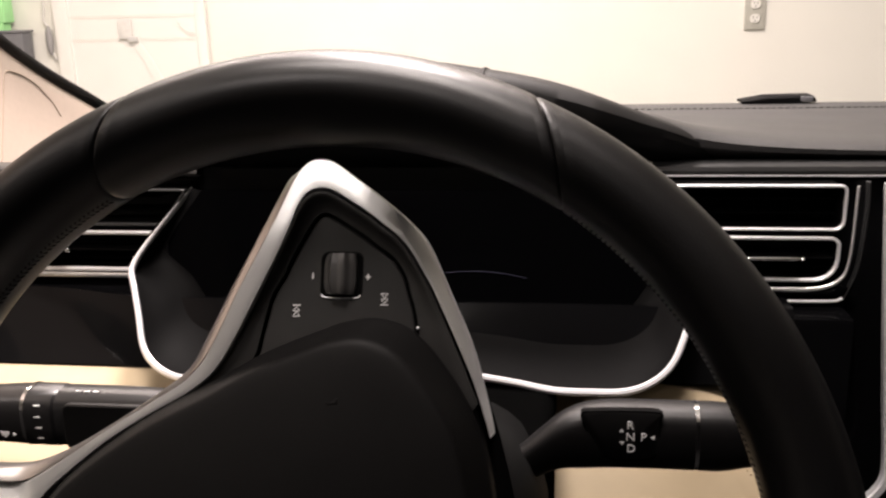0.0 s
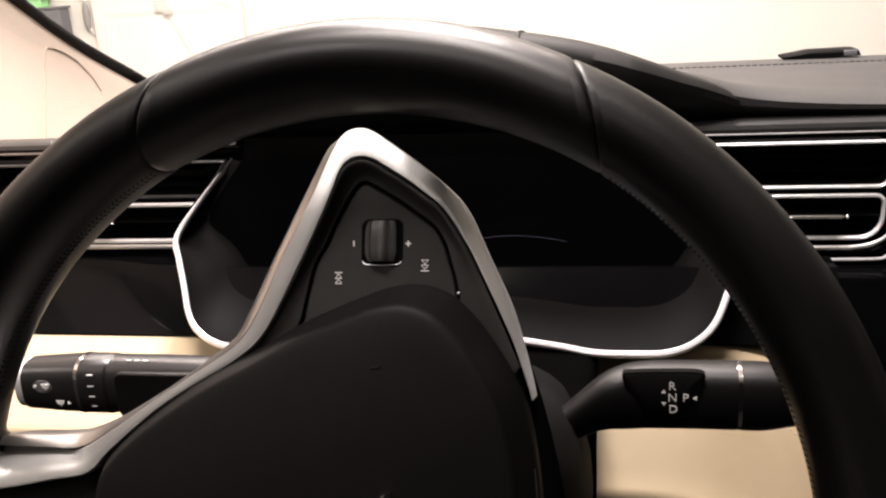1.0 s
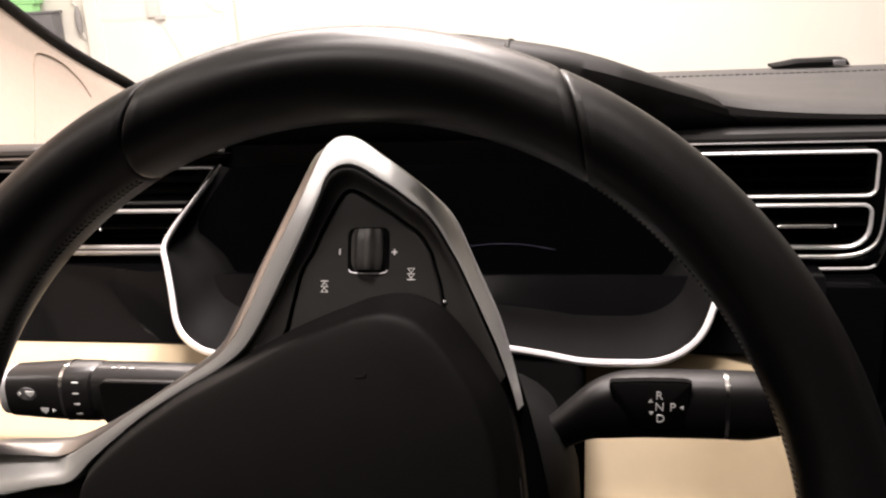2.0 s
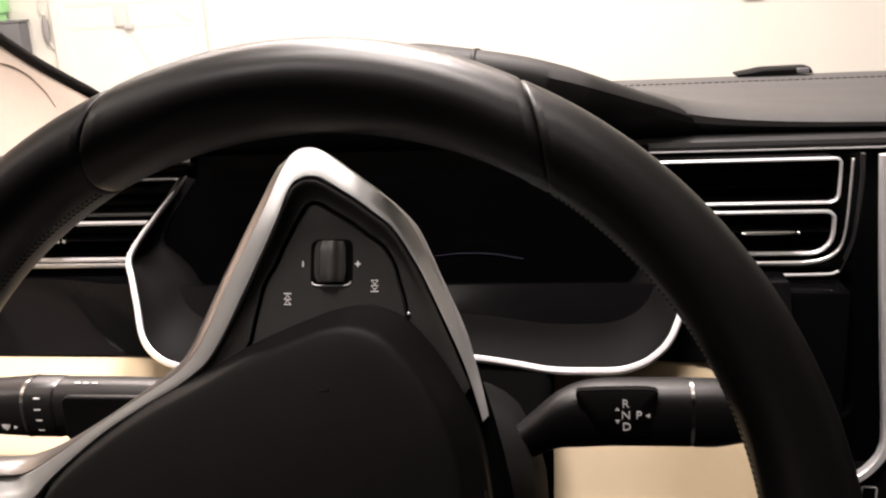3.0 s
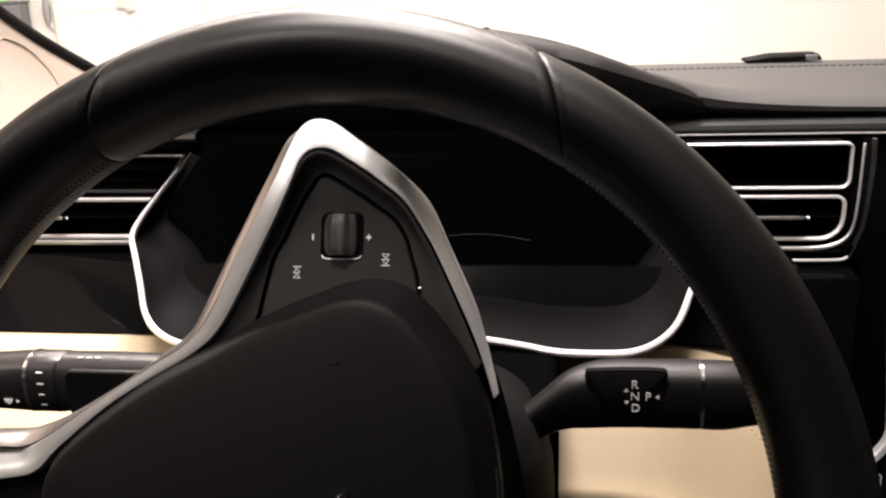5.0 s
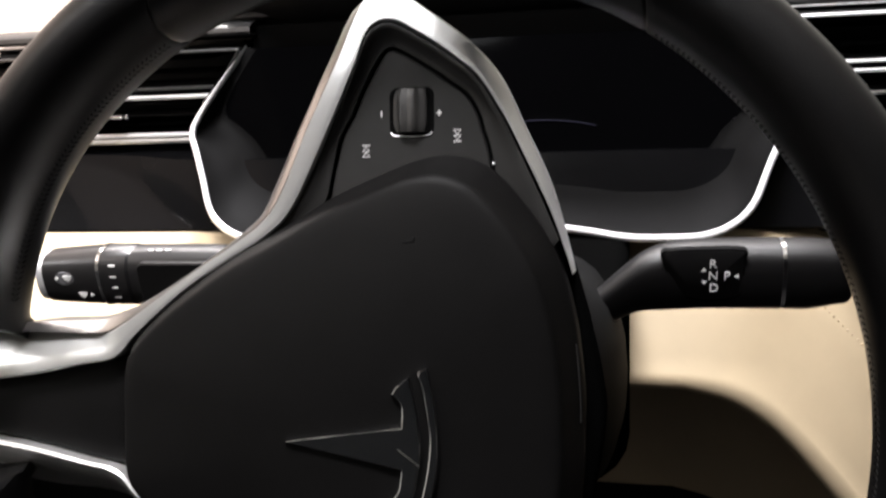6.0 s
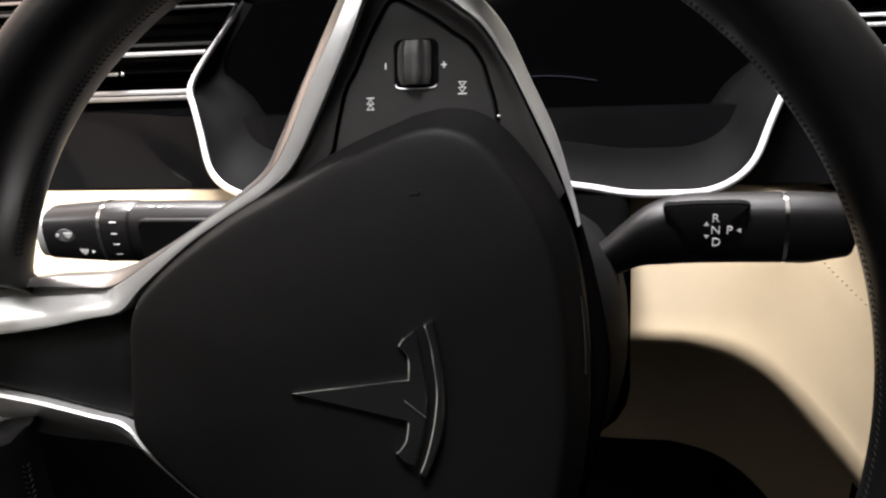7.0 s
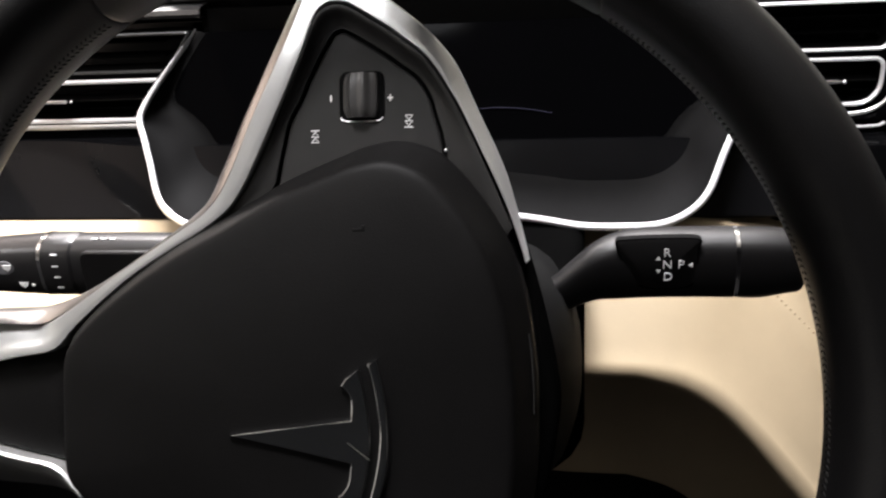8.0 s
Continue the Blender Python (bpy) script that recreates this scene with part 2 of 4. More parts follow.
slab("floor", "grey concrete garage floor", CONCRETE, -3.2, -4.2, -0.2, 3.6, WALL_Y + 0.2, 0.0)
slab("ceiling", "plain white garage ceiling", WALL, -3.2, -4.2, 2.6, 3.6, WALL_Y + 0.2, 2.75)
slab("wall_north", "bright cream painted garage end wall", WALL, -3.2, WALL_Y, 0.0, 3.6, WALL_Y + 0.2, 2.6)
slab("wall_south", "plain unseen garage wall, darkened to cut its bounce", DIM, -3.2, -4.2, 0.0, 3.6, -4.0, 2.6)
slab("wall_west", "plain cream painted garage side wall", WALL, -3.2, -4.0, 0.0, -3.0, WALL_Y, 2.6)
slab("wall_east", "plain unseen garage wall, darkened to cut its bounce", DIM, 3.4, -4.0, 0.0, 3.6, WALL_Y, 2.6)

for lx, ly, sx, sy, watts, tone in LAMPS:
    th = thing("ceiling_lamp", (lx, ly, 2.6), "white garage ceiling lamp, lit", "lamp", "garage ceiling lamps")
    part("base", box(lx - sx / 2 - 0.03, ly - sy / 2 - 0.03, 2.55, lx + sx / 2 + 0.03, ly + sy / 2 + 0.03, 2.6, 0.006), WHITE, th)
    part("diffuser", box(lx - sx / 2, ly - sy / 2, 2.48, lx + sx / 2, ly + sy / 2, 2.55, 0.012), BULB, th)


def garage_things():
    y = WALL_Y
    th = thing("wall_outlet", (0.645, y, 1.05), "double wall outlet with grey plate on cream wall", "outlet")
    part("plate", box(0.610, y - 0.012, 0.993, 0.682, y - 0.001, 1.112, 0.003), OUTLET, th)
    for z in (1.082, 1.032):
        o = [(0.646 + p[0], z + p[1]) for p in oval(0.017, 0.0155, 18, 2.6)]
        rings = [[(p[0], y - 0.013, p[1]) for p in o], [(p[0], y - 0.017, p[1]) for p in o]]
        f = part("socket", loft(rings, True, True, True), OUTLET_FACE, th)
        for dx, dz, w, h in ((-0.0065, 0.003, 0.002, 0.008), (0.0065, 0.003, 0.002, 0.007), (0, -0.008, 0.004, 0.004)):
            part("slot", box(0.646 + dx - w / 2, y - 0.0175, z + dz - h / 2, 0.646 + dx + w / 2, y - 0.0168, z + dz + h / 2), DARK, f)

    # door casing and shelf frame in white, farther to the side
    th = thing("white_shelf", (-1.72, y - 0.2, 0.0), "white painted open shelf unit standing against wall", "shelf")
    for x0, x1 in ((-2.060, -2.000), (-1.465, -1.425)):
        part("post", box(x0, y - 0.034, 0.0, x1, y - 0.012, 2.2, 0.004), WHITE, th)
    for z in (1.098, 1.008, 0.55, 1.55, 2.1):
        part("rail", box(-2.000, y - 0.0215, z - 0.006, -1.465, y - 0.020, z + 0.006), OUTLET_FACE, th)
    part("backing", box(-2.000, y - 0.020, 0.0, -1.465, y - 0.012, 2.2), WHITE, th)
    th = thing("coat_hook_strap", (-1.735, y - 0.05, 0.95), "pale grey strap hanging from white shelf", "strap")
    part("strap", box(-1.790, y - 0.034, 1.012, -1.735, y - 0.029, 1.09, 0.001), CORD, th)
    part("buckle", box(-1.752, y - 0.040, 1.000, -1.712, y - 0.030, 1.020, 0.003), STRAP, th)
    web = [(-1.745, 1.004), (-1.715, 1.004), (-1.66, 0.92), (-1.60, 0.80), (-1.40, 0.40), (-1.44, 0.40), (-1.64, 0.80), (-1.70, 0.92)]
    part("tail", loft([[(p[0], y - 0.026, p[1]) for p in web], [(p[0], y - 0.0225, p[1]) for p in web]], True, True, True), WHITE, th, "white hanging tail", smooth=False)
    th = thing("grey_box", (-2.30, y - 0.05, 0.0), "dark grey plastic storage box on white stand", "box")
    part("body", box(-2.42, y - 0.09, 0.920, -2.168, y - 0.02, 1.046, 0.006), GREY, th)
    part("lid", box(-2.43, y - 0.095, 1.046, -2.164, y - 0.012, 1.056, 0.004), GREY, th)
    part("stand", box(-2.42, y - 0.09, 0.0, -2.17, y - 0.02, 0.920, 0.004), WHITE, th)
    th = thing("green_box", (-2.33, y - 0.05, 1.056), "light green plastic box standing on dark grey box", "box")
    part("body", box(-2.44, y - 0.085, 1.086, -2.236, y - 0.02, 1.23, 0.006), GREEN, th)
    part("foot", box(-2.42, y - 0.08, 1.056, -2.25, y - 0.03, 1.086), GREEN, th)
    th = thing("hanging_cord", (-2.13, y, 1.05), "grey cord hanging on garage wall", "cord")
    part("cord", sweep(catmull([(-2.112, y - 0.012, 1.35), (-2.108, y - 0.012, 1.16), (-2.115, y - 0.012, 1.09), (-2.100, y - 0.012, 1.06), (-2.103, y - 0.012, 0.99), (-2.080, y - 0.012, 0.935)], 6), oval(0.005, 0.005, 8), up=(0, 1, 0)), CORD, th)
    part("bundle", ball((-2.098, y - 0.016, 1.01), 0.015, 0.012, 0.060, u=12, v=8), BUNDLE, th)
    th = thing("hook", (-1.50, y - 0.03, 1.05), "small bent wire hook on white shelf", "hook")
    part("wire", sweep(catmull([(-1.54, y - 0.03, 1.075), (-1.515, y - 0.035, 1.045), (-1.49, y - 0.035, 1.035), (-1.472, y - 0.03, 1.03)], 5), oval(0.002, 0.002, 6), up=(0, 1, 0)), CORD, th)


garage_things()

# ---- car body round the driver ----
XC = -0.088          # the steering column's middle
XB = -0.099          # the instrument binnacle's middle


def car_shell():
    """Plain inner shell that closes the cabin: floor, doors, roof frame and glass."""
    th = thing("car_body", (0, 0, 0.2), "car cabin shell with pale headliner and dark floor", "car")
    part("floor_pan", box(-0.75, -2.2, 0.22, 1.5, 1.2, 0.27), CARPET, th, "dark carpet")
    part("firewall", box(-0.72, 0.98, 0.27, 1.45, 1.02, 0.985), DARK, th)
    part("door_panel", box(-0.74, -2.2, 0.27, -0.66, 0.98, 0.93, 0.01), BODY, th)
    part("door_panel", box(1.42, -2.2, 0.27, 1.5, 0.98, 0.93, 0.01), BODY, th)
    part("rear_bulkhead", box(-0.74, -2.3, 0.27, 1.5, -2.2, 1.1, 0.01), BODY, th)
    # unseen header, its front edge set forward to keep the rear lamp off the pad
    part("roof_header", box(-0.62, -0.36, 1.385, 1.38, -0.138, 1.42, 0.01), BODY, th)
    part("roof_rear", box(-0.62, -2.3, 1.37, 1.38, -0.95, 1.41, 0.01), BODY, th)
    part("roof_rail", box(-0.62, -0.95, 1.37, -0.50, -0.36, 1.41, 0.01), BODY, th)
    part("roof_rail", box(1.26, -0.95, 1.37, 1.38, -0.36, 1.41, 0.01), BODY, th)
    part("roof_panel", box(-0.50, -0.95, 1.385, 1.26, -0.36, 1.405, 0.004), BODY, th)
    # raked windscreen, slightly bowed across the car
    rows = []
    for i in range(9):
        f = i / 8
        rows.append([(0.38 + s * (0.92 - 0.14 * f), 1.00 + (-0.128 - 1.00) * f - 0.10 * s * s * (1 - f), 0.99 + 0.385 * f) for s in [k / 8 - 1 for k in range(17)]])
    bm = loft(rows, False)
    g = part("windscreen", bm, GLASS, th)
    g.visible_shadow = False
    return th


car_shell()


def pillar():
    """Left windscreen pillar: pale fabric trim, an airbag flap and the black seal along the glass."""
    th = thing("pillar_trim", (-0.5, 0.8, 0.80), "pale beige windscreen pillar trim with black seal", "trim")
    line = catmull([(-0.455, 0.875, 0.990), (-0.470, 0.850, 1.0135), (-0.482, 0.820, 1.0335), (-0.488, 0.790, 1.0505), (-0.490, 0.750, 1.0720), (-0.487, 0.700, 1.098), (-0.480, 0.630, 1.132), (-0.470, 0.540, 1.174), (-0.46, 0.40, 1.24), (-0.45, 0.2, 1.33)], 4)
    part("seal", sweep(line, oval(0.0058, 0.0076, 12), up=(0.4, 0.3, 1)), RUBBER, th, "black rubber seal")
    rows = []
    for dx, dy, dz in ((0.003, 0.0, -0.002), (0.004, -0.004, -0.008), (0.004, -0.010, -0.018), (0.006, -0.018, -0.036), (0.012, -0.030, -0.062), (0.021, -0.042, -0.09), (0.036, -0.055, -0.13), (0.06, -0.07, -0.20)):
        rows.append([p + Vector((dx, dy, dz)) for p in line])
    part("panel", loft(rows, False), PILLAR, th)
    groove = [(-0.461, 0.6702, 0.9818), (-0.4735, 0.6968, 1.0076), (-0.4811, 0.7155, 1.0309), (-0.4846, 0.7257, 1.0489), (-0.4855, 0.7308, 1.0557), (-0.4860, 0.7392, 1.0563), (-0.4858, 0.7565, 1.0509), (-0.4850, 0.7721, 1.0425), (-0.4837, 0.7832, 1.0326), (-0.4819, 0.7913, 1.0231), (-0.4791, 0.7971, 1.0101)]
    part("flap_edge", sweep(catmull(groove, 5), oval(0.0006, 0.0006, 6), up=(0.9, -0.3, 0.2)), SEAM, th, "fine edge of the airbag flap")
    return th


pillar()


# ---- dashboard ----
def hump(x):
    """Height of the hood over the instruments, running out into the ridge of the dash pad."""
    s = abs(x - XB)
    pts = [(0.0, 0.0695), (0.035, 0.0638), (0.0675, 0.0585), (0.085, 0.0544), (0.102, 0.0492), (0.119, 0.0434), (0.1375, 0.0345), (0.1555, 0.0274), (0.1735, 0.0218), (0.191, 0.0180), (0.209, 0.0158), (0.243, 0.0131), (0.30, 0.0112), (9, 0.0112)]
    for (a, h), (b, g) in zip(pts, pts[1:]):
        if s <= b:
            f = (s - a) / (b - a)
            return h + (g - h) * f
    return 0.0


def soft_hump(x):
    return sum(hump(x + 0.008 * k) for k in range(-2, 3)) / 5


def ease(f):
    f = min(1.0, max(0.0, f))
    return f * f * (3 - 2 * f)


def swell(x, y):
    """The pad rises softly towards the hood and falls off behind its ridge."""
    return (min(soft_hump(x), 0.030) - 0.0112) * (1 - ease((y - 0.600) / 0.16)) if x > XB else 0.0


def dash_top():
    th = thing("dashboard", (0.2, 0.6, 0.9), "dark grey leather dashboard with instrument hood coloured as in shade", "dashboard")
    xs = [-0.37 + 0.0125 * i for i in range(28)] + [-0.02 + 0.005 * i for i in range(64)] + [0.30 + 0.02 * i for i in range(44)]
    prof = [(0.60, 0.992), (0.594, 1.0010), (0.586, 1.0030), (0.580, 1.0056), (0.580, 1.0080), (0.584, 1.0098), (0.592, 1.0110), (0.606, 1.0112), (0.625, 1.0106), (0.636, 1.0098), (0.66, 1.0090), (0.70, 1.0082), (0.74, 1.0078), (0.80, 1.0074), (0.845, 1.0076), (0.868, 1.0076), (0.874, 1.0060), (0.876, 0.985)]
    rows = []
    for y, z in prof:
        rows.append([(x, y - 0.05 * max(0.0, (abs(x - 0.38) - 0.30)) ** 1.5, z + (swell(x, y) if y < 0.87 else 0.0) * min(1.0, max(0.0, (z - 1.0) / 0.0098))) for x in xs])
    part("top_pad", loft(rows, False), DASH, th, "dark grey grained leather dash top")
    # hood over the instruments: crest towards the driver, narrowing and falling away to the glass
    sect = [(0.600, 0.985, 0.0, 0.225), (0.572, 0.9975, 0.06, 0.225), (0.562, 1.0005, 0.16, 0.225), (0.553, 1.000, 0.42, 0.225), (0.549, 1.000, 0.68, 0.225), (0.550, 1.000, 0.86, 0.225), (0.555, 1.000, 0.96, 0.225), (0.565, 1.000, 1.0, 0.225), (0.585, 1.000, 0.985, 0.222), (0.61, 1.0, 0.93, 0.214),
            (0.64, 1.0, 0.85, 0.206), (0.67, 1.0, 0.75, 0.199), (0.70, 1.0, 0.64, 0.188), (0.73, 1.0, 0.53, 0.181), (0.76, 1.0, 0.43, 0.174), (0.79, 1.0, 0.34, 0.165), (0.82, 1.0, 0.27, 0.155), (0.85, 1.0, 0.21, 0.14), (0.865, 1.0, 0.17, 0.13), (0.87, 0.98, 0.0, 0.13)]
    rows = []
    for y, z, share, foot in sect:
        r = []
        for i in range(161):
            x = XB - 0.265 + 0.575 * i / 160
            h = soft_hump(XB + (x - XB) * 0.225 / foot)
            f = min(1.0, h / 0.045)
            sink = 0.022 * ease((abs(x - XB) - (0.150 if y < 0.60 else 0.115 * foot / 0.222)) / (0.10 if y < 0.60 else 0.05))
            r.append((x, y + (0.040 * (1 - f) + 2.2 * sink if y < 0.6 else 0.0), z + share * h - sink))
        rows.append(r)
    part("hood", loft(rows, False), HOODSKIN, th, "leather instrument hood, its shade put into the colour")
    seam = []
    for y, z, share, foot in sect[4:12]:
        x = -0.055
        seam.append((x, y - 0.0003, z + share * soft_hump(XB + (x - XB) * 0.225 / foot) + 0.0002))
    part("hood_seam", sweep(catmull(seam, 3), oval(0.0014, 0.0007, 10)), HOODSKIN, th, "raised seam across the hood")
    # double seam along the far edge
    bm = bmesh.new()
    for i in range(130):
        x = 0.02 + i * 0.0056
        box(x, 0.822, 1.0065, x + 0.0038, 0.8235, 1.0081, bm=bm)
    tagged(part("stitching", bm, THREAD, th, "dark stitches along the dash edge"), kind="stuff")
    # strip below the pad
    bm = bmesh.new()
    strip = ((0.588, 1.0022), (0.574, 1.0016), (0.5705, 1.0002), (0.5695, 0.9975), (0.5710, 0.9952), (0.585, 0.9940))
    loft([[(x, y, z) for x in (0.03, 0.10, 0.25, 0.45, 0.8)] for y, z in strip], False, bm=bm)
    part("trim_strip", bm, SATIN, th, "satin dark trim strip")
    part("trim_strip", loft([[(x, y - 0.012, z + 0.0012) for x in (-0.62, -0.45, -0.33, -0.245)] for y, z in strip], False), SATIN, th, "satin dark trim strip")
    part("bright_line", sweep([(0.05, 0.5705, 0.9945), (0.20, 0.5705, 0.9945), (0.45, 0.5705, 0.9945)], oval(0.0007, 0.0007, 8)), BRIGHT, th, "thin bright line")
    return th


dash_top()


def facia():
    th = thing("facia_panel", (0.1, 0.57, 0.78), "gloss black dashboard facia round the vents", "panel")
    part("panel", box(-0.66, 0.575, 0.72, 0.80, 0.60, 0.992, 0.001), GLOSS, th)
    # slanted lower trim: a swooping crease parts its lit lower face from the steeper upper one
    def crease(x):
        pts = [(-0.70, 0.9215), (-0.395, 0.9205), (-0.355, 0.9165), (-0.325, 0.9075), (-0.308, 0.895), (-0.292, 0.880), (9, 0.880)]
        for (a, h), (c, g) in zip(pts, pts[1:]):
            if x <= c:
                return h + (g - h) * max(0.0, (x - a) / (c - a))
        return 0.880

    def slant(z):
        return 0.5060 + 0.0430 * (z - 0.8835) / 0.039
    rows = []
    for x in [-0.62, -0.5] + [-0.42 + 0.006 * k for k in range(30)] + [-0.15, 0.0, 0.13]:
        c = sum(crease(x + 0.008 * k) for k in range(-3, 4)) / 7
        col = [(x, 0.515, 0.8805), (x, 0.5072, 0.8810), (x, 0.5060, 0.8822)]
        for k in range(17):
            z = 0.8835 + 0.039 * k / 16
            base = slant(min(z, c))
            col.append((x, base + max(0.0, slant(z) - base) * 0.55, z))
        col += [(x, 0.575, 0.9228)]
        rows.append(col)
    part("lower_left", loft(rows, False), GLOSS, th, "gloss black slanted lower trim")
    # centre stack beside the screen
    part("stack_panel", box(0.060, 0.530, 0.60, 0.1660, 0.575, 0.916, 0.003), GLOSS, th)
    edge = catmull([(0.1740, 0.557, 0.9935), (0.1747, 0.557, 0.978), (0.1738, 0.557, 0.960), (0.1722, 0.557, 0.942), (0.1688, 0.557, 0.930), (0.1650, 0.557, 0.920)], 5)
    part("stack_edge", sweep(edge, lambda f: oval(0.0013 - 0.0005 * f, 0.003, 12), up=(0, -1, 0)), SATIN, th, "dark satin edge beside the vent")
    return th


facia()


def rounded(x0, z0, x1, z1, r):
    """Closed outline of a rectangle with own radii (bottom left, bottom right, top right, top left)."""
    out = []
    for (cx, cz, a0), q in zip(((x0, z0, 180), (x1, z0, 270), (x1, z1, 0), (x0, z1, 90)), r):
        sx, sz = (1 if cx == x0 else -1), (1 if cz == z0 else -1)
        for k in range(6):
            a = radians(a0 + 90 * k / 5)
            out.append(Vector((cx + sx * q + q * math.cos(a), cz + sz * q + q * math.sin(a))))
    return out


def frame_loop(outline, width, y_front, y_back, bm=None):
    """A picture-frame moulding standing in the x, z plane."""
    i1, i2 = inset(outline, width * 0.3), inset(outline, width)
    mid = inset(outline, width * 0.7)
    rings = [[(p.x, y_back, p.y) for p in outline], [(p.x, y_front + width * 0.3, p.y) for p in outline], [(p.x, y_front, p.y) for p in i1], [(p.x, y_front, p.y) for p in mid],
             [(p.x, y_front + width * 0.3, p.y) for p in i2], [(p.x, y_back, p.y) for p in i2]]
    return loft(rings, True, bm=bm)


def vent(name, x0, x1, side):
    """Twin-slot air vent with bright frames; side is +1 where the rounded end is at x1."""
    th = thing(name, ((x0 + x1) / 2, 0.56, 0.92), "black air vent with bright aluminium slot frames", "air vent", "dashboard vents")
    y = 0.549
    e = 0.0005

    def r(bot, top):
        return (e, bot, top, e) if side > 0 else (bot, 0.005, 0.004, top)
    upper = rounded(x0, 0.9648, x1, 0.9928 if side > 0 else 0.9895, r(0.006, 0.004))
    if side < 0:
        # this end leans along the instrument bezel
        upper = [Vector((p.x + (0.8 * (p.y - 0.9648) if p.x > x1 - 0.02 else 0.0), p.y)) for p in upper]
    lower = rounded(x0, 0.9330, x1 - 0.0015 * side, 0.9612, r(0.014, 0.006))
    # left upper frame takes dark SATIN in place of the shade under the hood
    part("slot_frame", frame_loop(upper, 0.0015, y + 0.0005, y + 0.0035), BRIGHT if side > 0 else SATIN, th, "upper slot frame")
    part("slot_frame", frame_loop(lower, 0.0020 if side > 0 else 0.0026, y, y + 0.003), BRIGHT, th, "bright lower slot frame")
    for o in (upper, lower):
        i = inset(o, 0.0012)
        part("duct", loft([[(p.x, q, p.y) for p in i] for q in (y + 0.002, 0.592)], True, False, True), DARK, th, "dark duct")
    web = [(x0, 0.9612), (x1 - 0.002, 0.9612), (x1 - 0.002, 0.9648), (x0, 0.9648)]
    part("web", loft([[(p[0], q, p[1]) for p in web] for q in (y + 0.0025, 0.575)], True, True, True), GLOSS, th)
    # outer moulding
    if side > 0:
        run = [(x0, 0.9280), (x1 - 0.030, 0.9280), (x1 - 0.018, 0.9283), (x1 - 0.008, 0.9300), (x1 - 0.0005, 0.9345), (x1 + 0.0032, 0.9420), (x1 + 0.0048, 0.958), (x1 + 0.0055, 0.992)]
    else:
        run = [(x0 - 0.012, 0.9303), (x0, 0.9303), (x1, 0.9303)]
    path = catmull([(p[0], y + 0.001, p[1]) for p in run], 6)
    part("outer_moulding", sweep(path, lambda f: oval(0.0014 - 0.0006 * ease((f - 0.45) / 0.3) if side > 0 else 0.0018, 0.0013, 10), up=(0, -1, 0)), SILVER, th, "thin bright outer moulding")
    part("surround", box(x0, y + 0.006, 0.9225, x1 + (0.012 if side > 0 else 0), 0.576, 0.9282), GLOSS, th)
    if side > 0:
        path = catmull([(x0 + 0.02, y - 0.002, 0.9215), (x1 - 0.012, y - 0.002, 0.9215), (x1 + 0.001, y - 0.002, 0.9235)], 6)
        part("lower_moulding", sweep(path, oval(0.0010, 0.0011, 8), up=(0, -1, 0)), BRIGHT, th)
    for z in (0.9735, 0.9825, 0.9400, 0.9550):
        part("vane", box(x0 + 0.003, 0.560, z - 0.0006, x1 - 0.004, 0.574, z + 0.0006), SHROUD, th)
    part("vane", box(x0 + 0.003, 0.5525, 0.9470, x1 - 0.004, 0.570, 0.9477), PLASTIC, th)
    tx = (0.1045, 0.1360) if side > 0 else (-0.362, -0.340)
    tab = part("tab", sweep([(tx[0] + (tx[1] - tx[0]) * f, 0.5475, 0.9484) for f in (0.0, 0.03, 0.12, 0.5, 0.88, 0.97, 1.0)], lambda f: oval(0.0015 - 0.0007 * abs(2 * f - 1) ** 8, 0.0030, 14), up=(0, -1, 0)), CHROME, th, "chrome vent tab")
    part("tip", ball((tx[1] + 0.002, 0.549, 0.9478), 0.0016, 0.0025, 0.0016), CHROME, tab)
    return th


vent("air_vent", 0.0475, 0.1612, 1)
vent("air_vent", -0.470, -0.2690, -1)


def touchscreen():
    th = thing("touchscreen", (0.30, 0.56, 0.80), "tall black centre touchscreen with silver side frame", "screen")
    part("glass", box(0.2010, 0.551, 0.795, 0.430, 0.560, 0.994, 0.002), SCREEN, th)
    path = catmull([(0.1842, 0.550, 0.994), (0.1890, 0.550, 0.93), (0.1950, 0.550, 0.86), (0.1985, 0.549, 0.820), (0.1975, 0.547, 0.803), (0.1890, 0.545, 0.791), (0.1780, 0.542, 0.784)], 6)
    part("side_frame", sweep(path, [(-0.0028, -0.003), (0.0028, -0.003), (0.0028, 0.002), (0.0018, 0.003), (-0.0018, 0.003), (-0.0028, 0.002)], up=(0, -1, 0)), BRIGHT, th, "satin silver frame edge")
    part("chin", box(0.171, 0.546, 0.735, 0.43, 0.565, 0.787, 0.004), PLASTIC, th)
    part("key", frame_loop(rounded(0.1855, 0.762, 0.1955, 0.7785, (0.002,) * 4), 0.0009, 0.5445, 0.548), BRIGHT, th)
    return th


touchscreen()


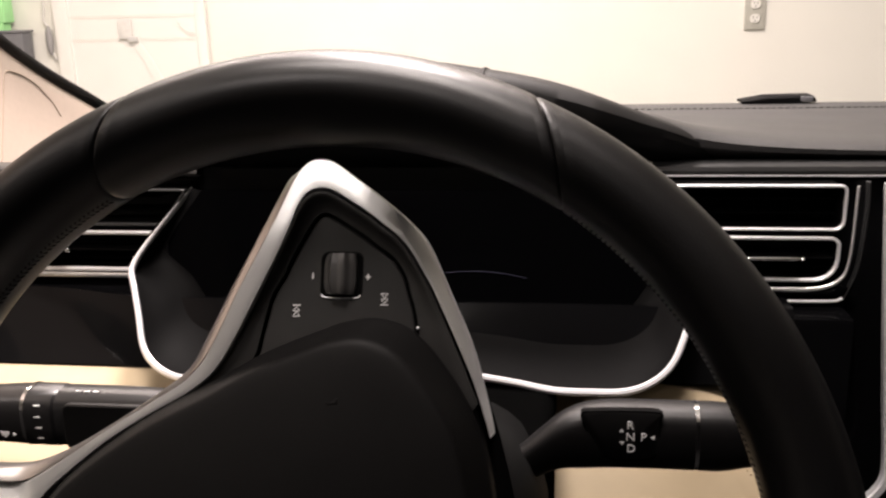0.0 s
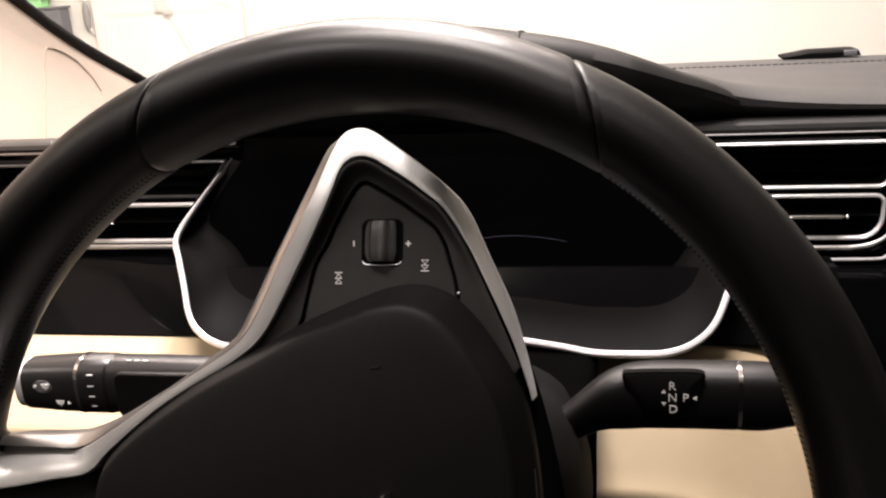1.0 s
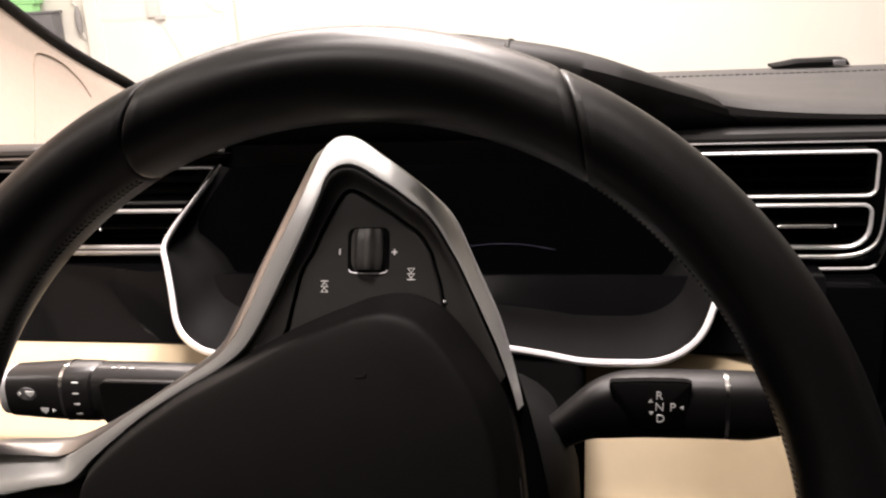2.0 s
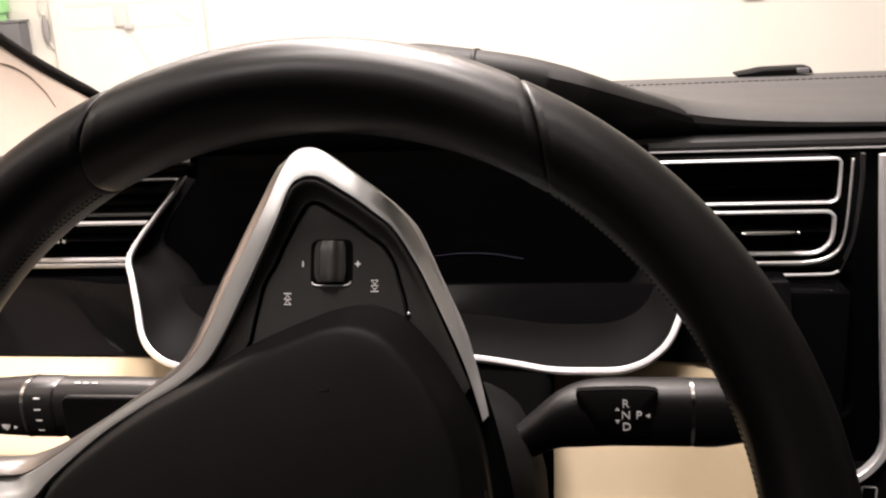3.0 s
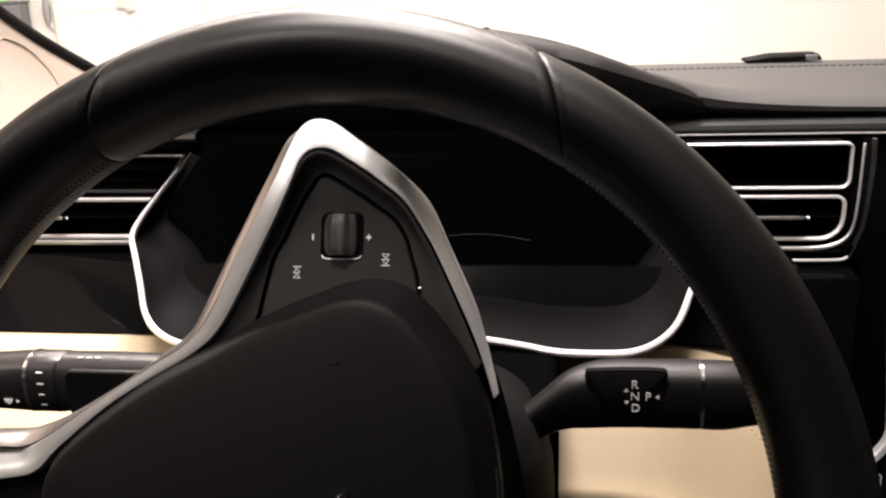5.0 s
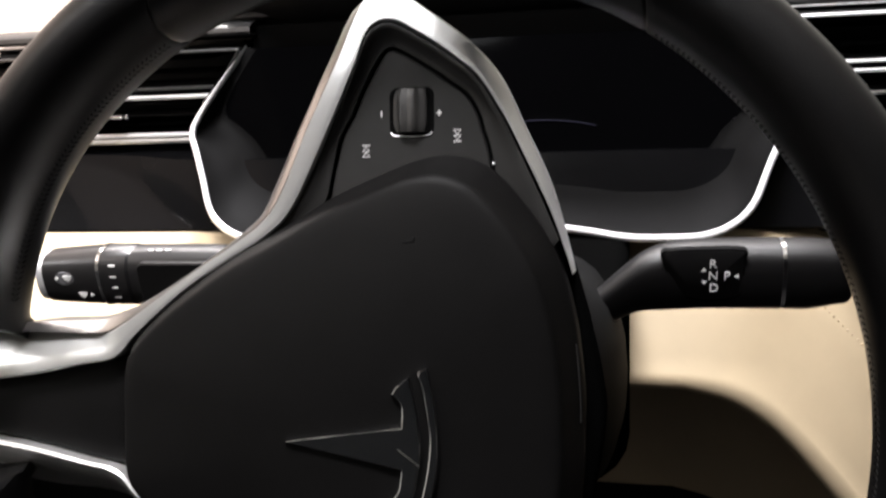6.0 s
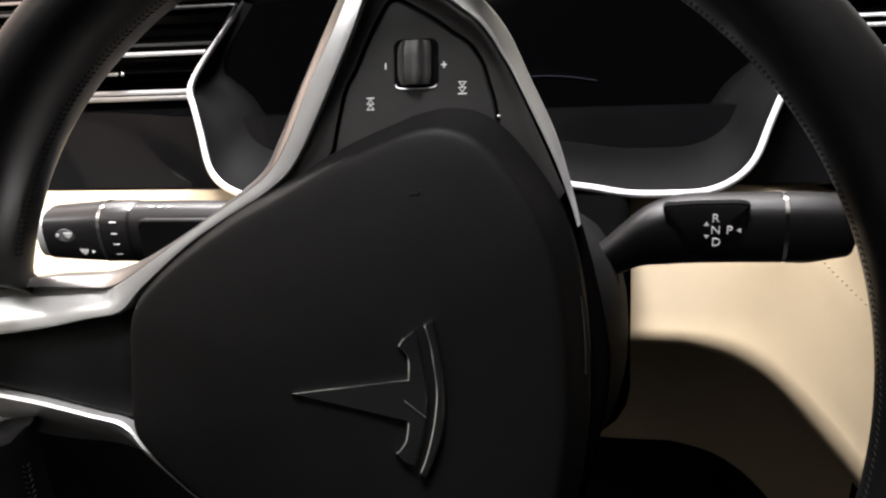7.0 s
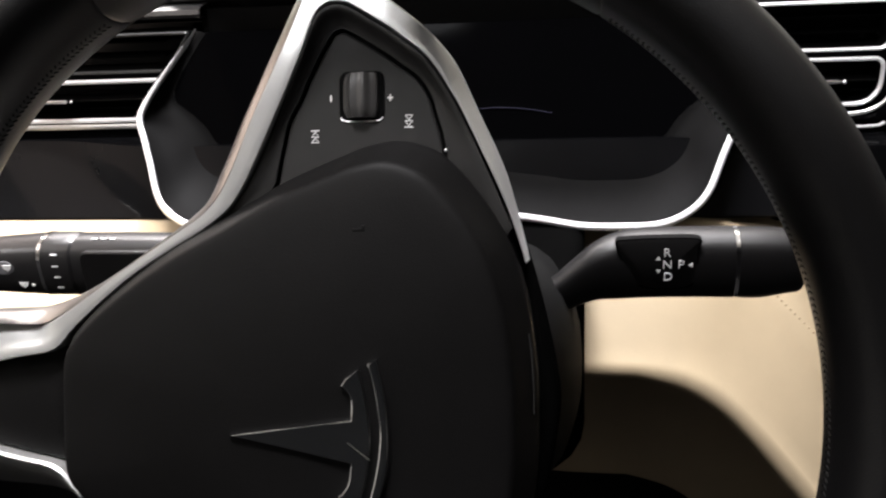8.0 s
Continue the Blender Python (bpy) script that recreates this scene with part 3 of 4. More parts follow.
def knee_panel():
    """Beige lower dash from the door to the centre stack: a slanted shelf that folds under at its crest."""
    th = thing("lower_dash", (-0.1, 0.5, 0.6), "beige vinyl lower dashboard panel folding under at knees", "dashboard")

    def crest(x):
        """Height at which the panel folds under."""
        pts = [(-0.70, 0.850), (-0.20, 0.848), (-0.08, 0.829), (-0.01, 0.8255), (0.030, 0.8255), (0.057, 0.820), (0.080, 0.798), (0.100, 0.774), (0.120, 0.748), (0.150, 0.70)]
        for (a, h), (c, g) in zip(pts, pts[1:]):
            if x <= c:
                return h + (g - h) * max(0.0, (x - a) / (c - a))
        return 0.69
    xs = [-0.66, -0.5, -0.4, -0.3, -0.2, -0.1, -0.04] + [0.005 * k for k in range(-6, 26)] + [0.130]
    rows = []
    for x in xs:
        c = sum(crest(x + 0.004 * k) for k in range(-4, 5)) / 9
        f = max(0.0, (x - 0.055) / 0.075)
        back, top = 0.012 * f * f, 0.8815 - 0.022 * f ** 1.5
        col = []
        for s in range(13):
            t = s / 12
            y = 0.5035 - 0.0635 * t ** 0.85
            z = top + (c - top) * t
            col.append((x, y + back * (1 - t), z))
        col = [(x, 0.56 + back, top - 0.001), (x, 0.510 + back, top + 0.0007)] + col
        r = 0.008 + 0.012 * min(1.0, max(0.0, (x - 0.02) / 0.08))
        for k in range(1, 10):
            a = radians(8.2 * k)
            col.append((x, 0.440 + r * (math.cos(radians(45)) - math.sin(radians(45) + a)) , c + r * (math.cos(radians(45) + a) - math.cos(radians(45)))))
        y9, z9 = col[-1][1], col[-1][2]
        g = 1 - 0.42 * ease((x + 0.03) / 0.085)   # shallower beside the centre stack
        col += [(x, y9 + g * d, z9 - h * (0.45 + 0.55 * g)) for d, h in ((0.030, 0.003), (0.072, 0.007), (0.086, 0.018), (0.091, 0.042), (0.094, 0.132), (0.099, 0.140), (0.125, 0.144))]
        rows.append(col)
    part("panel", loft(rows, False), BEIGE, th)
    # seam near the corner towards the console
    bm = bmesh.new()
    path = catmull([(0.082, 0.488, 0.866), (0.093, 0.4775, 0.851), (0.1085, 0.470, 0.836), (0.126, 0.462, 0.820)], 7)
    for i in range(len(path) - 1):
        p = path[i].lerp(path[i + 1], 0.5)
        ball(p + Vector((0, -0.003, 0.001)), 0.0008, 0.0005, 0.0008, bm=bm, u=6, v=4)
    tagged(part("stitching", bm, PALE_THREAD, th, "pale stitches along the panel's edge"), kind="stuff")
    part("lower_cover", box(-0.60, 0.545, 0.30, 0.17, 0.60, 0.86, 0.01), CARPET, th, "dark footwell cover")
    return th


knee_panel()


def binnacle():
    th = thing("instrument_cluster", (XB, 0.5, 0.895), "dark digital instrument display with bright lower bezel", "instrument cluster")
    half = [(0.020, 0.8995), (0.045, 0.8985), (0.070, 0.8960), (0.090, 0.8935), (0.112, 0.8932), (0.130, 0.8940), (0.1445, 0.8985), (0.1555, 0.9070), (0.1640, 0.9220), (0.1715, 0.9350), (0.1765, 0.9440), (0.1740, 0.9530), (0.1660, 0.9660), (0.155, 0.9820), (0.1505, 0.9885)]

    def at(s, z):
        return Vector((XB + s, 0.468 + (z - 0.895) * 0.98, z))
    right = catmull([at(*p) for p in half], 5)
    left = [Vector((2 * XB - p.x, p.y, p.z)) for p in right]
    path = left[::-1] + right
    nrm = Vector((0, -1, 1)).normalized()
    sec = lambda f: [(u * w, v) for w in (0.18 + 0.82 * ease(min(f, 1 - f) / 0.15),) for u, v in ((-0.0008, -0.002), (0.0020, -0.002), (0.0026, 0.0000), (0.0018, 0.0016), (0.0, 0.0021), (-0.0012, 0.0012))]
    part("bezel", sweep(path, sec, up=nrm), BRIGHT, th, "bright silver bezel")
    # outer black lip under the bezel
    lip = [[p + Vector((0, 0.002, -0.001)) for p in path]]
    for g, dy in ((1.02, 0.004), (1.04, 0.012), (1.03, 0.06)):
        lip.append([Vector((XB + (p.x - XB) * g, p.y + dy, 0.955 + (p.z - 0.955) * (1 + (g - 1) * 2.2))) for p in path])
    part("lip", loft(lip, False), SHROUD, th)
    # bowl-shaped well that turns up into the display
    def glass(z):
        return 0.5300 + (z - 0.92) * 0.44
    rows = []
    for k in range(13):
        a = radians(90 * k / 12)
        deep, in_ = math.sin(a), 1 - math.cos(a)
        row = []
        for p in path:
            up = ease((p.z - 0.915) / 0.050)
            qx, qz = XB + (p.x - XB) * (0.88 + 0.08 * up), 0.955 + (p.z - 0.955) * (0.66 if p.z < 0.955 else 0.95)
            row.append(Vector((p.x + (qx - p.x) * in_, p.y + (glass(qz) - p.y) * deep, p.z + (qz - p.z) * in_)))
        rows.append(row)
    part("well", loft(rows, False), WELL, th, "dark grained bowl-shaped well")
    bm = bmesh.new()
    bm.faces.new([bm.verts.new(p + Vector((0, 0.0003, 0))) for p in rows[-1]])
    ext = bmesh.ops.extrude_face_region(bm, geom=bm.faces[:])
    bmesh.ops.translate(bm, verts=[g for g in ext["geom"] if isinstance(g, bmesh.types.BMVert)], vec=(0, 0.004, 0))
    part("display", bm, SCREEN, th, "switched-off dark display", smooth=False)
    arc = catmull([(x, glass(z) - 0.0006, z) for x, z in ((-0.0825, 0.9385), (-0.064, 0.9400), (-0.045, 0.9393), (-0.027, 0.9365))], 6)
    part("gauge_line", sweep(arc, oval(0.0003, 0.0003, 6), up=(0, -1, 0)), GAUGE, th, "faint bluish line on the dark display")
    part("liner", box(XB - 0.150, 0.5690, 0.975, XB + 0.150, 0.5745, 1.0, 0.001), DARK, th)
    part("top_trim", box(XB - 0.140, 0.575, 1.0000, XB + 0.140, 0.60, 1.0045, 0.0008), SHROUD, th)
    return th


binnacle()


def dash_sensor():
    y = 0.868
    th = thing("sensor_cover", (0.185, y, 1.0077), "small black wedge-shaped cover on dash edge", "sensor")
    o = [(0.156, 1.0082), (0.168, 1.0100), (0.178, 1.0119), (0.214, 1.0125), (0.2180, 1.0122), (0.2200, 1.0097), (0.2210, 1.0072), (0.156, 1.0057)]
    rings = [[(p[0], yy, 1.0057 + (p[1] - 1.0057) * g) for p in o] for yy, g in ((y - 0.012, 0.7), (y - 0.010, 1.0), (y + 0.012, 1.0), (y + 0.016, 0.6))]
    part("cover", loft(rings, True, True, True), RUBBER, th)
    part("end_cap", box(0.2065, y - 0.0122, 1.0072, 0.2175, y - 0.006, 1.0117, 0.0008), GREY, th)
    th.location += Vector((-0.004, 0.0, 0.0024))
    return th


dash_sensor()


# ---- steering column and stalks ----
COLLAR_X = -0.112   # collar widened unseen on the indicator side, to block beige reflections in the rim


def column():
    th = thing("steering_column", (XC, 0.42, 0.85), "black plastic steering column shroud", "steering column")
    ax = Vector((0, 0.927, -0.375))
    up = Vector((0, 0.375, 0.927))
    c = Vector((XC, 0.2578, 0.9123))
    rings = []
    for d, w, h in ((0.045, 0.050, 0.035), (0.052, 0.062, 0.045), (0.066, 0.070, 0.052), (0.10, 0.076, 0.058), (0.16, 0.079, 0.062), (0.26, 0.080, 0.062)):
        rings.append([c + ax * d + Vector((1, 0, 0)) * p[0] + up * (p[1] - 0.004) for p in oval(w, h, 40, 3.0)])
    part("shroud", loft(rings, True, True, True), RUBBER, th)
    rings = []
    for y, g in ((0.400, 0.96), (0.405, 1.0), (0.54, 1.0)):
        rings.append([(XC + p.x * g, y, 0.83 + p.y * g) for p in rounded(COLLAR_X, -0.056, 0.0800, 0.0625, (0.036, 0.036, 0.008, 0.008))])
    part("collar", loft(rings, True, True, True), SHROUD, th)
    part("boot", ball((XC + 0.062, 0.366, 0.893), 0.011, 0.012, 0.012, u=16, v=10), PLASTIC, th)
    part("boot", ball((XC - 0.066, 0.366, 0.905), 0.012, 0.012, 0.012, u=16, v=10), PLASTIC, th)
    return th


column()


def stalk_body(rows, n=32, power=2.8):
    rings = []
    for x, y, z, ry, rz in rows:
        rings.append([(x, y + p[0], z + p[1]) for p in oval(ry, rz, n, power)])
    return loft(rings, True, True, True)


def smooth_rows(rows, steps=5):
    a = catmull([r[:3] for r in rows], steps)
    b = catmull([(r[3], r[4], 0) for r in rows], steps)
    return [(p.x, p.y, p.z, q.x, q.y) for p, q in zip(a, b)]


FACE = pose(0, 0, 0, 90, 0, 0)   # lettering that looks back at the driver


def glyph(name, shape, c, y, parent, mat=PRINT):
    """A small flat mark in the x, z plane: shape is a list of outlines in millimetres."""
    bm = bmesh.new()
    for o in shape:
        pts = [(c[0] + p[0] * 0.001, c[1] + p[1] * 0.001) for p in o]
        loft([[(p[0], y + 0.0006, p[1]) for p in pts], [(p[0], y, p[1]) for p in pts]], True, True, True, bm)
    return part(name, bm, mat, parent, smooth=False)


def gear_stalk():
    th = thing("gear_selector", (0.02, 0.38, 0.8858), "black gear selector stalk with white letters and silver ring", "stalk")
    rows = [(-0.050, 0.370, 0.8880, 0.008, 0.0085), (-0.034, 0.372, 0.8914, 0.008, 0.0085), (-0.024, 0.373, 0.8958, 0.008, 0.0090), (-0.014, 0.375, 0.9028, 0.009, 0.0102), (-0.004, 0.377, 0.9086, 0.010, 0.0125), (0.006, 0.379, 0.9106, 0.0115, 0.0144), (0.018, 0.380, 0.9116, 0.012, 0.0150),
            (0.036, 0.380, 0.9120, 0.012, 0.0150), (0.0545, 0.380, 0.9121, 0.012, 0.0150)]
    part("body", stalk_body(smooth_rows(rows)), STALK, th)
    part("ring", stalk_body([(0.0546, 0.380, 0.9121, 0.0121, 0.0151), (0.0562, 0.380, 0.9121, 0.0121, 0.0151)]), CHROME, th, "thin silver ring")
    rows = [(0.0563, 0.380, 0.9121, 0.012, 0.0150), (0.066, 0.380, 0.9120, 0.0118, 0.0150), (0.076, 0.380, 0.9126, 0.0112, 0.0136), (0.0820, 0.380, 0.9124, 0.0100, 0.0122), (0.0845, 0.380, 0.9123, 0.006, 0.0085)]
    part("end_cap", stalk_body(smooth_rows(rows, 3)), STALK, th)
    # shallow panel set into the face
    o = catmull([(0.0055, 0.9250), (0.0100, 0.9268), (0.025, 0.9275), (0.0385, 0.9272), (0.0385, 0.9235), (0.038, 0.912), (0.036, 0.9065), (0.027, 0.9050), (0.0165, 0.9060), (0.0110, 0.9120)], 4, True)
    o2 = [Vector((p[0], p[1])) for p in o]
    part("inset_panel", loft([[(p.x, 0.372, p.y) for p in o2], [(p.x, 0.3681, p.y) for p in o2], [(p.x, 0.3678, p.y) for p in inset(o2, 0.0006)]], True, True, True), STALK, th, "smooth inset panel")
    o3 = inset(o2, -0.0004)
    part("inset_gap", loft([[(p.x, 0.372, p.y) for p in o3], [(p.x, 0.36815, p.y) for p in o3]], True, True, True), DARK, th, "dark gap round the inset panel")
    yy = 0.3676
    for ch, x, z in (("R", 0.0262, 0.9215), ("N", 0.0264, 0.9160), ("D", 0.0268, 0.9104), ("P", 0.0320, 0.9160)):
        lettering("letter", ch, 0.0054, Matrix.Translation((x, yy, z)) @ FACE, PRINT, th)
    glyph("arrow", [[(-1.1, -0.8), (1.1, -0.8), (0, 1.0)]], (0.0226, 0.9190), yy, th)
    glyph("arrow", [[(-1.1, 0.8), (0, -1.0), (1.1, 0.8)]], (0.0228, 0.9130), yy, th)
    glyph("arrow", [[(0.8, -1.1), (0.8, 1.1), (-1.0, 0)]], (0.0360, 0.9160), yy, th)
    return th


gear_stalk()


def wiper_stalk():
    th = thing("wiper_stalk", (-0.24, 0.38, 0.90), "black wiper and indicator stalk with silver ring", "stalk")
    part("body", stalk_body(smooth_rows([(-0.165, 0.380, 0.9130, 0.009, 0.012), (-0.185, 0.380, 0.9142, 0.011, 0.0140), (-0.215, 0.380, 0.9145, 0.0115, 0.0145), (-0.2425, 0.380, 0.9145, 0.0115, 0.0145)])), KNOB, th)
    o2 = rounded(-0.2375, 0.9015, -0.176, 0.9255, (0.004,) * 4)
    part("inset_panel", loft([[(p.x, 0.372, p.y) for p in o2], [(p.x, 0.3682, p.y) for p in o2], [(p.x, 0.3676, p.y) for p in inset(o2, 0.0007)]], True, True, True), STALK, th)
    part("collar", stalk_body([(-0.2425, 0.380, 0.9145, 0.0108, 0.0138), (-0.2440, 0.380, 0.9145, 0.0122, 0.0148), (-0.2577, 0.380, 0.9145, 0.0122, 0.0148)]), KNOB, th)
    part("ring", stalk_body([(-0.2578, 0.380, 0.9145, 0.0124, 0.0150), (-0.2596, 0.380, 0.9145, 0.0124, 0.0150)]), CHROME, th, "silver ring")
    part("knob", stalk_body([(-0.2597, 0.380, 0.9145, 0.0121, 0.0147), (-0.275, 0.380, 0.9142, 0.0118, 0.0138), (-0.290, 0.380, 0.9140, 0.0112, 0.0128)]), KNOB, th)
    part("end_button", stalk_body([(-0.2901, 0.380, 0.9140, 0.0108, 0.0124), (-0.2945, 0.380, 0.9140, 0.0104, 0.0119)]), BRIGHT, th, "silver end button")
    for k in range(4):
        glyph("mark", [[(-1.6, -0.3), (1.6, -0.3), (1.6, 0.3), (-1.6, 0.3)]], (-0.2505, 0.9238 - 0.0056 * k), 0.3676 + (0.0007 if k in (0, 3) else 0), th)
    e = [(p[0], p[1]) for p in oval(5.2, 3.4, 20)]
    glyph("icon_field", [e], (-0.2775, 0.9170), 0.3682, th, GREY)
    fan = [[(-2.4, 1.2), (2.4, 1.2), (1.5, -1.0), (-1.5, -1.0)], [(-0.4, -1.0), (0.4, -1.0), (0.4, -1.8), (-0.4, -1.8)]]
    glyph("icon", fan, (-0.2755, 0.9174), 0.3676, th)
    glyph("icon", [[(p[0], p[1]) for p in oval(0.9, 0.9, 10)]], (-0.2815, 0.9172), 0.3676, th)
    glyph("icon", fan, (-0.2690, 0.9085), 0.3680, th)
    glyph("icon", [[(-0.9, -0.9), (0.9, 0), (-0.9, 0.9)]], (-0.2640, 0.9083), 0.3680, th)
    for x in (-0.2335, -0.2290, -0.2245):
        part("mark", box(x, 0.3755, 0.9284, x + 0.0028, 0.3762, 0.9292), PRINT, th)
    th.location += Vector((-0.004, 0.0, -0.0042))
    return th


wiper_stalk()


# ---- steering wheel, turned a quarter to the right ----
def wheel():
    th = thing("steering_wheel", m=pose(-0.0883, 0.2578, 0.9123, 68, 0, 0), label="black leather steering wheel with silver spoke trim, turned sideways", category="steering wheel")
    R, A, B = 0.169, 0.0147, 0.0244

    def inward(a):
        """How far the tube reaches towards the hub; it flares where the lower spoke joins."""
        d = abs(a - math.pi)
        return 1.02 + 0.50 * math.exp(-(d / 0.40) ** 2)

    def ring_at(a, grow=1.0, skew=0.0, n=28):
        """Cross-section at an angle; skew carries its inner side farther round."""
        front = 1 - 1.35 * (1 - ease((abs(a - math.pi) - 0.165) / 0.07))
        out = []
        for p in oval(A * grow, B * grow, n, 2.15):
            r = R + p[0] * (inward(a) if p[0] < 0 else 1)
            turned = a + skew * ((1 - p[0] / (A * grow)) / 2 - 0.12)
            c, s = math.cos(turned), math.sin(turned)
            out.append(Vector((r * c, r * s, (p[1] * front if p[1] > 0 else p[1]) - 0.009 * (1 - front))))
        return out

    def section(name, a0, a1, mat, label):
        rings, n = [], max(8, int((a1 - a0) / radians(1.5)))
        run = (a1 - a0) * R
        ends = [d / run for d in (0.0, 0.0003, 0.0006, 0.0010, 0.0016, 0.0026, 0.0045)]
        for f in ends + [i / n for i in range(1, n)] + [1 - d for d in ends[::-1]]:
            a = a0 + (a1 - a0) * f
            edge = min(f, 1 - f) * (a1 - a0) * R
            swell = 0.075 * math.sin(math.pi * f) ** 1.0 if name == "rim_section" else 0.0
            skew = 0.16 * (2 * f - 1) * (1 if name == "rim_section" else -1)
            rings.append(ring_at(a, 1.0 + swell - 0.045 * math.exp(-edge / 0.0006), skew))
        return part(name, loft(rings, True, True, True), mat, th, label)
    seam, seam_left = radians(25.3), radians(22.8)
    q = math.pi / 2
    section("rim_section", q - seam, q + seam_left, LEATHER, "smooth black leather rim section")
    section("rim_section", -q - seam, -q + seam, LEATHER, "smooth black leather rim section")
    left = section("rim_grip", q + seam_left, 3 * q - seam, GRIP, "black leather rim grip")
    right = section("rim_grip", -q + seam, q - seam, GRIP, "black leather rim grip")
    # baseball stitch along the inner side of the grips
    for grip, a0, a1 in ((left, q + seam_left, 3 * q - seam), (right, -q + seam, q - seam)):
        bm = bmesh.new()
        a = a0 + 0.16
        while a < a1 - 0.16:
            c, s = math.cos(a), math.sin(a)
            for dz in (-0.0014, 0.0014) if abs(a - math.pi) > 0.26 else ():
                m = Matrix.Translation(((R - A * inward(a) + 0.0001) * c, (R - A * inward(a) + 0.0001) * s, dz)) @ Matrix.Rotation(a, 4, "Z") @ Matrix.Rotation(0.5 if dz > 0 else -0.5, 4, "X") @ Matrix.Diagonal((0.0003, 0.0004, 0.0013, 1))
                bmesh.ops.create_uvsphere(bm, u_segments=6, v_segments=4, radius=1.0, matrix=m)
            a += 0.0135
        tagged(part("stitching", bm, THREAD, grip, "black lacing stitches"), kind="stuff")

    mm = 0.001

    def mmv(pts):
        return [(p[0] * mm, p[1] * mm) for p in pts]
    # hub behind everything
    hub = catmull(mmv([(-110, 0), (-104, 30), (-60, 52), (-44, 74), (-18, 128), (-6, 137), (12, 129), (33, 110), (57, 60), (70, 10), (70, -16), (57, -66), (33, -116), (12, -135), (-6, -143), (-18, -134), (-44, -80), (-60, -58), (-104, -36)]), 4, True)
    part("hub", plate(hub, -0.016, -0.052, 0.004), SHROUD, th, "black plastic hub")

    # silver arch round the thumb buttons and along the cover
    outer = [(-178.0, 25.0), (-160.3, 28.2), (-142.8, 30.2), (-125.0, 30.8), (-114.2, 32.6), (-101.6, 37.6), (-83.0, 48.7), (-66.4, 59.5), (-51.7, 68.3), (-41.9, 78.1), (-31.0, 99.3), (-19.4, 122.1), (-11.7, 139.9), (-7.2, 146.0), (-1.9, 147.6), (4.0, 145.8), (12.9, 139.4), (20.5, 133.8), (27.8, 127.8), (33.0, 122.5), (36.6, 117.0), (40.2, 109.4), (43.4, 102.2), (51.8, 83.9), (56.2, 70.2), (59.8, 56.4), (61.2, 50.0)]
    inner = [(-178.0, 6.0), (-160.3, 8.6), (-141.2, 11.2), (-120.0, 15.4), (-106.0, 18.4), (-97.2, 27.4), (-79.1, 42.8), (-62.5, 53.6), (-46.8, 62.9), (-36.4, 73.2), (-23.8, 97.4), (-13.7, 118.7), (-8.9, 131.4), (-5.2, 135.4), (-0.9, 136.4), (3.5, 135.4), (9.4, 131.9), (15.8, 128.0), (22.2, 123.3), (28.0, 118.7), (32.3, 113.3), (36.2, 106.8), (40.0, 100.3), (48.8, 81.9), (54.6, 68.8), (59.2, 55.6), (61.0, 49.6)]
    side = dict(enumerate([(-178.0, 25.0), (-160.3, 28.4), (-142.8, 30.6), (-125.0, 31.4), (-114.2, 33.2), (-101.6, 38.2), (-83.0, 49.2), (-66.8, 60.4), (-54.3, 70.0), (-46.9, 81.0), (-36.6, 100.3), (-25.0, 123.1), (-16.6, 140.6), (-12.6, 144.0)]))
    share = {0: 0.85, 1: 0.85, 2: 0.82, 3: 0.74, 4: 0.60, 5: 0.55, 6: 0.50, 7: 0.50, 8: 0.62, 9: 0.85}
    fall = {0: 0.002, 1: 0.002, 2: 0.003, 3: 0.005, 4: 0.008, 5: 0.009, 6: 0.009, 7: 0.009, 8: 0.008, 9: 0.006, 10: 0.004, 11: 0.004, 12: 0.004, 13: 0.004}

    def rise(v):
        """Height of the silver face over the rim's plane: up along the legs, then off towards the tip."""
        v = abs(v)
        if v < 0.07:
            return -0.0042
        return -0.0042 + 0.06 * (v - 0.07) if v < 0.12 else -0.0012 - 0.04 * (v - 0.12)

    def arch(sign):
        """Silver strip: a face that follows the cover and a side that falls away from it."""
        off = 0 if sign > 0 else -5

        def run(pts):
            return catmull([(u * mm, (v * sign + off) * mm, 0) for u, v in pts], 4)
        i, o = run(inner), run(outer)
        s = run([side.get(k, (p[0] + 0.3, p[1] + 0.2)) for k, p in enumerate(outer)])
        n = len(outer) - 1
        blend = lambda table, rest, k: table.get(min(n, k // 4), rest) + (table.get(min(n, k // 4 + 1), rest) - table.get(min(n, k // 4), rest)) * (k % 4) / 4
        rows = []
        for k, (b, e, a) in enumerate(zip(i, o, s)):
            if sign > 0:
                m = b.lerp(e, blend(share, 1.0, k))
                lean = 0.0062 * ease((m.x - 0.024) / 0.012)
                w = m - b
                tip = ease((w.normalized().y - 0.5) / 0.35) * (1.0 if m.y > 0.12 else ease((-0.106 - m.x) / 0.010))
                turn = (0.42 if m.y < 0.1 else 0.0) * w.length * tip   # the strip rolls upwards at the tip and on the lower arm
                row = [(b, -0.0138), (b, -0.0010), (b + w * 0.05, -0.0002), (b + w * 0.25, -0.03 * turn), (b + w * 0.45, -0.25 * turn - lean * 0.2), (b + w * 0.95, -0.0002 - lean - 0.95 * turn), (m, -0.0008 - lean - turn), (m + w * 0.01, -0.014 - lean)]
            else:
                w = a - b
                row = [(b, -0.0136), (b, -0.0008), (b + w * 0.06, 0.0), (b + w * 0.22, -0.0016), (b + w * 0.6, -0.0116), (a, -0.0206), (a, -0.0316)]
            rows.append([(p.x, p.y, h - 0.0035 * min(1.0, max(0.0, (p.x - 0.015) / 0.022)) + rise(p.y)) for p, h in row])
        return loft(rows, False)

